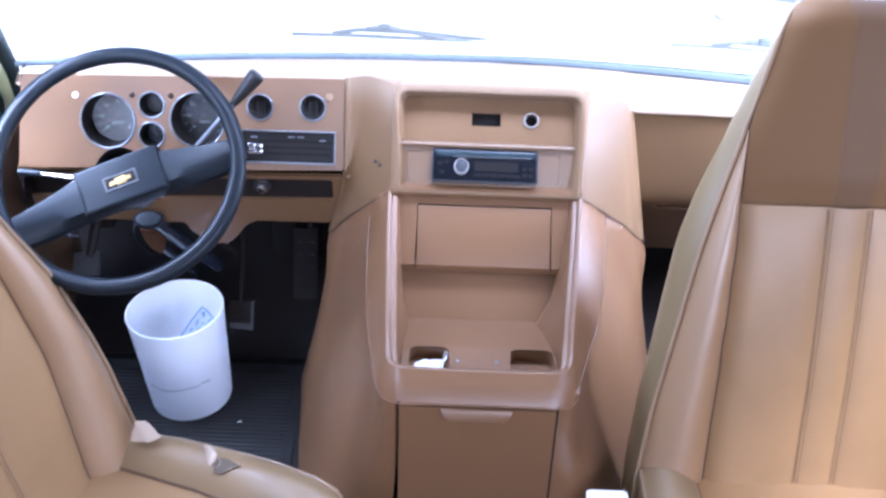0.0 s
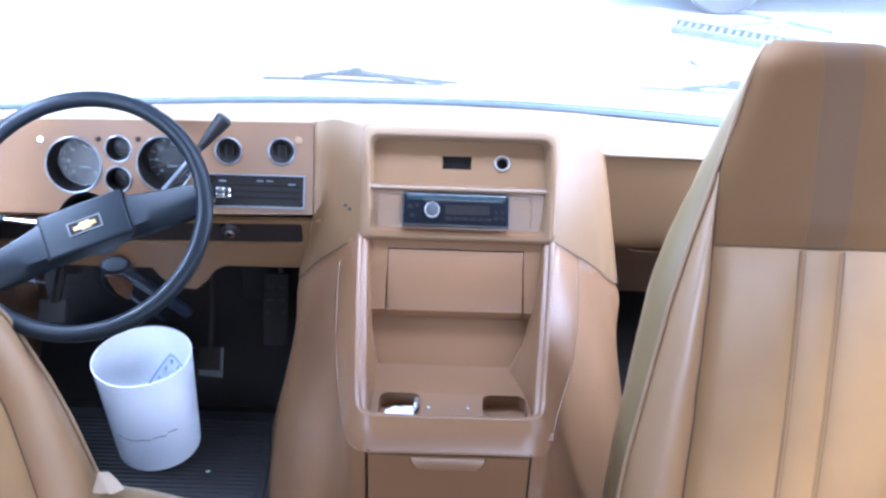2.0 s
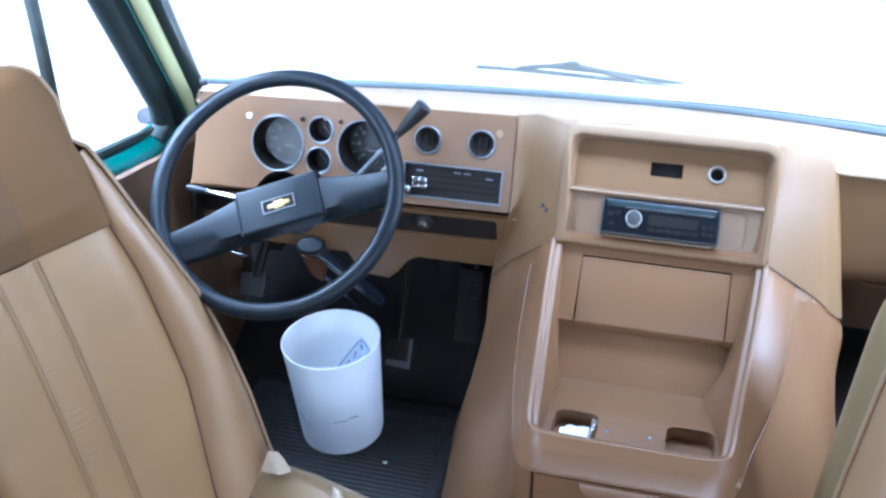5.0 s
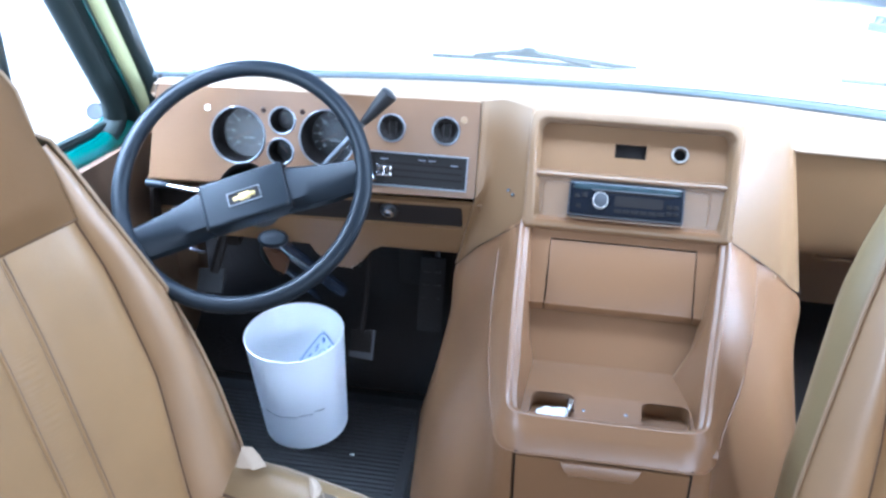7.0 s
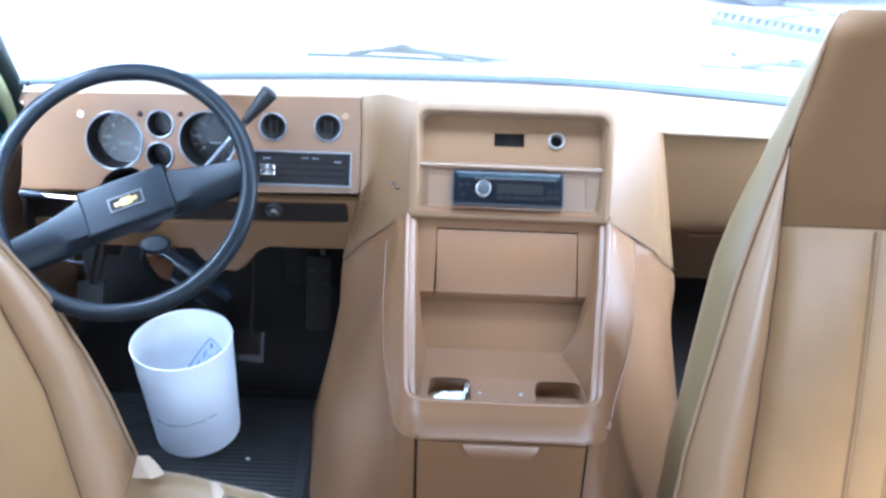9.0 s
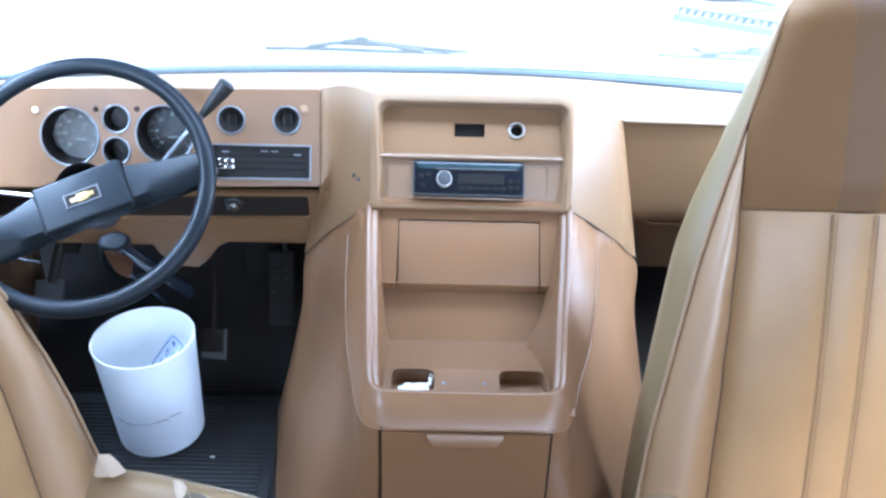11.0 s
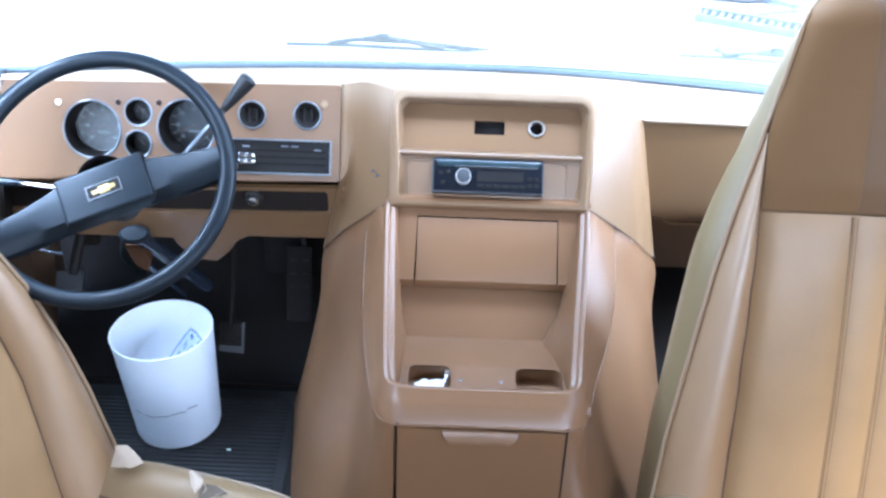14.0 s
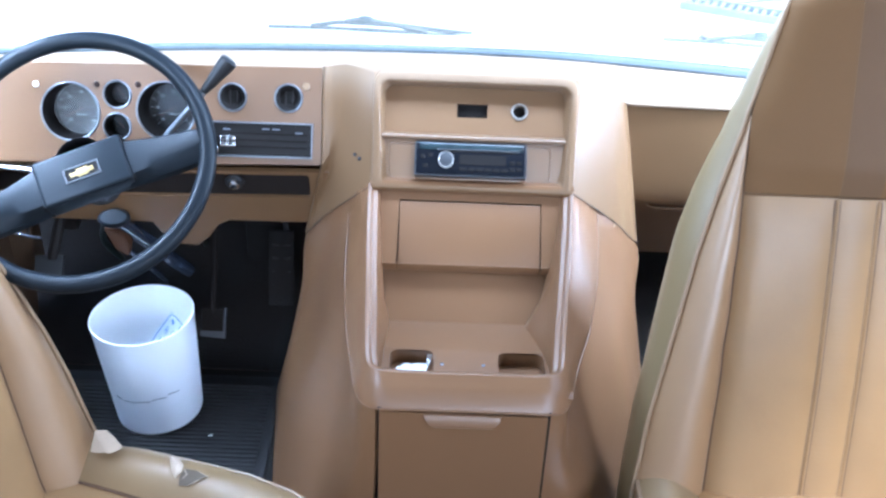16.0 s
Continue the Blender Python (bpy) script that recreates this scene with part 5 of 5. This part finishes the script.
    part("seat_panel", grid(seat(lambda y: -ci(y), lambda y: ci(y)), 16, 24), M_VINYL, ch, "tan vinyl seat panel")
    for sg in (-1, 1):
        low = seat_drop if lowered and sg > 0 else soft

        def cb(s, t):
            y = 0.06 - (L + 0.06) * t
            a, b = ci(y), cw(y)
            return Vector((sg * (a + (b - a) * s), y, cz(y) + 0.050 * math.sin(math.pi * min(1, 0.06 + s * 0.74)) * (1 - 0.6 * max(0, t * 4 - 3) ** 2) - 0.010 * s - 0.004 - low(y) * s ** 1.2 - soft(y) * (1 - s ** 1.2)))
        part("seat_bolster", grid(cb, 12, 28), M_SEAT, ch, "olive-tan vinyl seat bolster")
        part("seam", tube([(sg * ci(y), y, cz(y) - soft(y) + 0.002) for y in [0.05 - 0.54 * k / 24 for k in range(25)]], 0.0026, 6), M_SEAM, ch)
        part("piping", tube([(sg * (cw(y) + 0.002), y, cz(y) + 0.012 * (1 - (y < -0.42)) - low(y)) for y in [0.06 - 0.555 * k / 28 for k in range(29)]], 0.0036, 8), M_PIPING, ch)

        def cs(s, t):
            y = 0.06 - (L + 0.06) * t
            return Vector((sg * (cw(y) + 0.006 * math.sin(math.pi * s) - 0.012 * s), y, cz(y) + 0.012 - low(y) - (0.13 - low(y)) * s))
        part("seat_side", grid(cs, 6, 20), M_SIDE, ch)

    def fr(s, t):
        w = cw(-L)
        return Vector((-w + 2 * w * s, -L - 0.02 * math.sin(math.pi * t) - 0.02 * (1 - (2 * s - 1) ** 2), cz(-L) - 0.12 * t))
    part("seat_front", grid(fr, 16, 8), M_VINYL, ch)
    part("seat_pan", box(-0.24, 0.24, -L + 0.02, 0.10, J - 0.12, J - 0.07, 0.01), M_BLACK, ch)
    part("pedestal", lathe([(0.16, 0.0), (0.15, 0.02), (0.11, 0.05), (0.11, 0.085), (0.0, 0.085)], 28, pose(0, -0.25, 0)), M_BLACK, ch, "black swivel pedestal")
    ch.matrix_world = pose(*origin, 0, 0, yaw)
    return ch


driver = chair((-0.626, 0.992, 0.0), 64, 0.32, 0.0, 0.73, [-0.011, -0.016, -0.020, -0.028, -0.030, -0.030], [-0.013, -0.006, 0.0, -0.007, -0.014, -0.028, -0.022, 0.0], [-0.012, -0.006, 0.0, 0.0, -0.012, -0.018, -0.012, -0.006], True)
tagged(driver, "tan vinyl swivel chair turned to the aisle, torn seat edge")
passenger = chair((0.634, 1.150, 0.0), 0, 0.12, 0.016, 1.0, [0.009, 0.009, 0.006, 0.003, 0.003, 0.003], [-0.002, -0.006, -0.012, -0.011, -0.004, 0.0075, 0.018, 0.012], [0.0, 0.0, 0.0, 0.0, 0.0, 0.0, 0.007, 0.018], False, ([0, 0.06, 0.18, 0.30, 0.42, 0.48, 0.54, 0.60, 0.66, 0.72, 0.785], [0.012, 0.0145, 0.021, 0.030, 0.038, 0.037, 0.033, 0.028, 0.023, 0.015, 0.0]))
tagged(passenger, "tan vinyl swivel chair facing the rear of the van")

# torn places on the driver's chair (parts of it)
def seat_top(x, y):
    """The height of the seat's side bolster in the chair's own space."""
    L, J = 0.50, 0.205
    a, b = interp(y, [-L, -0.2, 0.06], [0.165, 0.185, 0.180]), interp(y, [-L, -L + 0.04, -L + 0.12, -0.2, 0.06], [0.225, 0.255, 0.272, 0.278, 0.268])
    q = min(1, max(0, (x - a) / (b - a)))
    return J + 0.005 + 0.035 * (-y / L) + 0.050 * math.sin(math.pi * min(1, 0.06 + q * 0.74)) - 0.010 * q - 0.004 - seat_drop(y) * q ** 1.2 - seat_dip(y) * (1 - q ** 1.2)


def patch(name, pts, mat, label, lift=0.002, swell=0.003):
    c = Vector((sum(p[0] for p in pts) / len(pts), sum(p[1] for p in pts) / len(pts)))
    rows = []
    for k in range(7):
        f = 1 - k / 6
        ring = []
        for (x0, y0), (x1, y1) in zip(pts, pts[1:] + pts[:1]):
            for t in (0, 0.25, 0.5, 0.75):
                q = c.lerp(Vector((x0 + (x1 - x0) * t, y0 + (y1 - y0) * t)), max(f, 0.02))
                ring.append((q.x, q.y, seat_top(q.x, q.y) + lift + swell * (1 - f * f) + 0.0015 * noise.noise((q.x * 120, q.y * 120, 3.0)) * (1 - f)))
        rows.append(ring + ring[:1])
    part(name, thick(sheet(rows), 0.0015), mat, driver, label)


patch("foam", [(0.2528, -0.1694), (0.2531, -0.1865), (0.2367, -0.2117), (0.2239, -0.2166), (0.2133, -0.2130), (0.2213, -0.2005)], M_FOAM, "white foam showing through a tear", 0.003, 0.004)
patch("tear", [(0.2306, -0.2178), (0.2324, -0.2425), (0.2261, -0.2658), (0.2189, -0.2545), (0.2080, -0.2423), (0.2057, -0.2256), (0.2157, -0.2192)], M_TORN, "dark torn backing", 0.0032, -0.0006)
for pts in (((0.2324, -0.2425), (0.2261, -0.2658), (0.2189, -0.2545)), ((0.2189, -0.2545), (0.2130, -0.2474), (0.2080, -0.2423)), ((0.2306, -0.2178), (0.2217, -0.2288), (0.2141, -0.2271))):
    part("fray", tube([(x, y, seat_top(x, y) + 0.0025 + 0.0010 * k) for k, (x, y) in enumerate(pts)], [0.0010, 0.0006, 0.0003], 6), M_FOAM, driver, "pale frayed threads")


bm = bmesh.new()
for p in ((0.206, -0.055, 0.240), (0.212, -0.088, 0.246), (0.228, -0.103, 0.252), (0.238, -0.055, 0.246), (0.222, -0.056, 0.270), (0.232, -0.068, 0.272), (0.232, -0.084, 0.262)):
    bm.verts.new(p)
bmesh.ops.convex_hull(bm, input=bm.verts[:])
bmesh.ops.subdivide_edges(bm, edges=bm.edges[:], cuts=3, use_grid_fill=True)
for v in bm.verts:
    v.co += Vector((0.0022, 0.0022, 0.0022)) * noise.noise(v.co * 60)
part("foam", bm, M_FOAM, driver, "cream foam standing up at a split seam")
# white belt bracket at the passenger chair's side
part("belt_bracket", plate(round_rect(-0.364, -0.296, -0.110, -0.030, 0.008), [round_rect(-0.352, -0.342, -0.085, -0.046, 0.004, 3)], 0.006, pose(0, 0, 0.200)), M_WHITE, passenger, "white plastic belt bracket with a slot", smooth=False)
SPECK = (-0.383, 1.450)
spk = thing("paper_scrap", "tiny white paper scrap on the rubber mat", "paper")
part("sheet", thick(grid(lambda u, v: (SPECK[0] + 0.008 * u, SPECK[1] + 0.003 * v, 0.0095 + 0.002 * u * v), 3, 3), 0.0006), M_WHITE, spk)

# ---- outside ----
hood = thing("hood", "pale painted van hood under the windscreen", "hood")
hp = [[(x, base_y(x) + 0.01 + dy, base_z(x) + dz - 0.05 * abs((x - MID) / 0.87) ** 3) for x in XS] for dy, dz in ((0.0, -0.02), (0.10, -0.012), (0.25, -0.05), (0.45, -0.13), (0.62, -0.26), (0.70, -0.45), (0.70, -1.0))]
part("panel", thick(sheet(hp), 0.004), M_HOOD, hood)


def wiper(x0, x1, y, z, pivot, drop):
    """drop: how far the far end lies below the near one."""
    w = thing("wiper", "dark windscreen wiper resting on the cowl", "wiper", group="windscreen wipers")
    n = 10
    at = lambda t, up: (x0 + (x1 - x0) * t, y, z + up - drop * (t - 0.5))
    part("blade", tube([at(k / n, -0.012 + 0.004 * math.sin(math.pi * k / n)) for k in range(n + 1)], 0.0042, 6), M_WIPER, w)
    part("bridge", tube([at(0.22, -0.006), at(0.36, 0.004), at(0.64, 0.004), at(0.82, -0.006)], 0.0050, 6), M_WIPER, w)
    part("bridge", tube([at(0.40, 0.006), at(0.5, 0.012), at(0.60, 0.006)], 0.0060, 6), M_WIPER, w)
    c = at(0.5, 0.010)
    part("clip", box(c[0] - 0.012, c[0] + 0.012, y - 0.007, y + 0.007, c[2] - 0.004, c[2] + 0.008, 0.003), M_WIPER, w)
    part("arm", tube([at(0.5, 0.010), at(0.68, 0.004), pivot], 0.005, 8), M_WIPER, w)


wiper(-0.296, 0.072, 1.85, 0.690, (0.090, 1.876, 0.672), 0.006)
wiper(0.454, 0.82, 1.85, 0.690, (0.85, 1.876, 0.662), 0.020)

st = thing("windscreen_sticker", "green-grey sticker on the windscreen", "sticker")
SM = frame_at((-0.650, 1.456, 0.999), (1, 0, 0), (0, -0.52, 0.85))
part("paper", moved(box(-0.044, 0.032, -0.004, 0.085, -0.001, 0.0), SM), M_STICKER, st)
part("bar", moved(box(-0.034, 0.024, 0.006, 0.018, -0.0002, 0.0006), SM), M_STICKER2, st)

mi = thing("side_mirror", "round chrome mirror outside the door", "mirror")
MM = frame_at((-0.900, 1.652, 0.600), (1, 0.45, 0), (0, 0.2, 1)) @ Matrix.Scale(0.36, 4)
part("shell", lathe([(0.0, -0.03), (0.035, -0.02), (0.046, 0.0), (0.042, 0.004), (0.040, 0.0)], 28, MM), M_RUBBER, mi)
part("mirror_glass", lathe([(0.041, 0.0015), (0, 0.002)], 28, MM), M_MIRROR, mi)
part("stalk", tube([MM @ Vector((0, -0.02, -0.02)), (-0.875, 1.70, 0.57)], 0.003, 8), M_RUBBER, mi)

# parked car
car = thing("parked_car", "slate-blue car parked across the yard with alloy wheels", "car")
CY = 6.68
prof = [(1.46, -0.42), (1.43, -0.20), (1.48, 0.02), (1.60, 0.12), (2.15, 0.18), (2.75, 0.60), (3.9, 0.64), (4.7, 0.22), (5.25, 0.16), (5.35, -0.1), (5.3, -0.42)]
lower = [(4.75, -0.45), (4.68, -0.22), (4.45, -0.10), (4.22, -0.22), (4.15, -0.45), (2.28, -0.45), (2.21, -0.20), (1.95, -0.06), (1.69, -0.20), (1.65, -0.44)]
bd = plate(prof + lower, [], 1.65, frame_at((0, CY, 0), (1, 0, 0), (0, 0, 1)))
part("body", bd, M_CARPAINT, car, "slate-blue painted body", smooth=False)
part("side_window", plate([(2.35, 0.22), (2.82, 0.55), (3.85, 0.58), (4.5, 0.24)], [], 0.01, frame_at((0, CY - 0.012, 0), (1, 0, 0), (0, 0, 1))), M_SMOKE, car, smooth=False)
part("bumper", box(1.38, 1.58, CY - 0.02, CY + 1.6, -0.45, -0.28, 0.04), M_CARPAINT, car)
for wx in (1.95, 4.45):
    wm = frame_at((wx, CY + 0.01, GROUND + 0.30), (1, 0, 0), (0, 0, 1))
    wh = part("wheel", lathe([(0.185, 0.0), (0.20, 0.02), (0.28, 0.02), (0.30, 0.0), (0.30, -0.16), (0, -0.16)], 40, wm), M_TYRE, car, "tyre lightened for the glare")
    part("rim", lathe([(0.188, 0.012), (0.175, 0.016), (0.170, -0.02), (0.165, -0.05), (0, -0.05)], 40, wm), M_SMOKE, wh)
    part("rim_edge", lathe([(0.190, 0.010), (0.182, 0.020), (0.166, 0.016), (0.164, -0.01)], 40, wm), M_ALLOY, wh)
    for k in range(5):
        a = 90 + 72 * k
        part("rim_spoke", moved(plate([(-0.030, 0.0), (0.030, 0.0), (0.046, 0.172), (-0.046, 0.172)], [], 0.03, pose(0, 0, 0.012)), wm @ pose(0, 0, 0, 0, 0, a - 90)), M_ALLOY, wh, smooth=False)
    part("rim_hub", lathe([(0.052, -0.01), (0.050, 0.016), (0, 0.020)], 24, wm), M_ALLOY, wh)

# steel ramp lying on the ground, and a loose stone
rp = thing("steel_ramp", "grey steel ramp lying folded on the concrete", "ramp")
RA = frame_at((1.54, 6.28, GROUND), (1, -0.45, 0), (0.45, 1, 0))
for y in (0.0, 0.16):
    part("side_rail", moved(box(0, 0.95, y - 0.012, y + 0.012, 0.0, 0.05, 0.004), RA), M_GALV, rp)
for k in range(18):
    part("rung", moved(box(0.03 + 0.051 * k, 0.050 + 0.051 * k, 0.0, 0.16, 0.020, 0.040, 0.003), RA), M_GALV, rp)
part("strut", tube([RA @ Vector((0.25, 0.2, 0.02)), RA @ Vector((0.95, 0.62, 0.10))], 0.016, 8), M_GALV, rp)
part("strut", tube([RA @ Vector((0.30, 0.62, 0.02)), RA @ Vector((0.95, 0.30, 0.08))], 0.016, 8), M_GALV, rp)
stn = thing("stone", "small grey stone on the concrete", "stone")
bm = bmesh.new()
bmesh.ops.create_icosphere(bm, subdivisions=3, radius=0.06)
for v in bm.verts:
    v.co *= 1 + 0.35 * noise.noise(v.co * 16)
    v.co.z *= 0.7
part("lump", moved(bm, pose(1.62, 5.74, GROUND + 0.03)), M_STONE, stn)
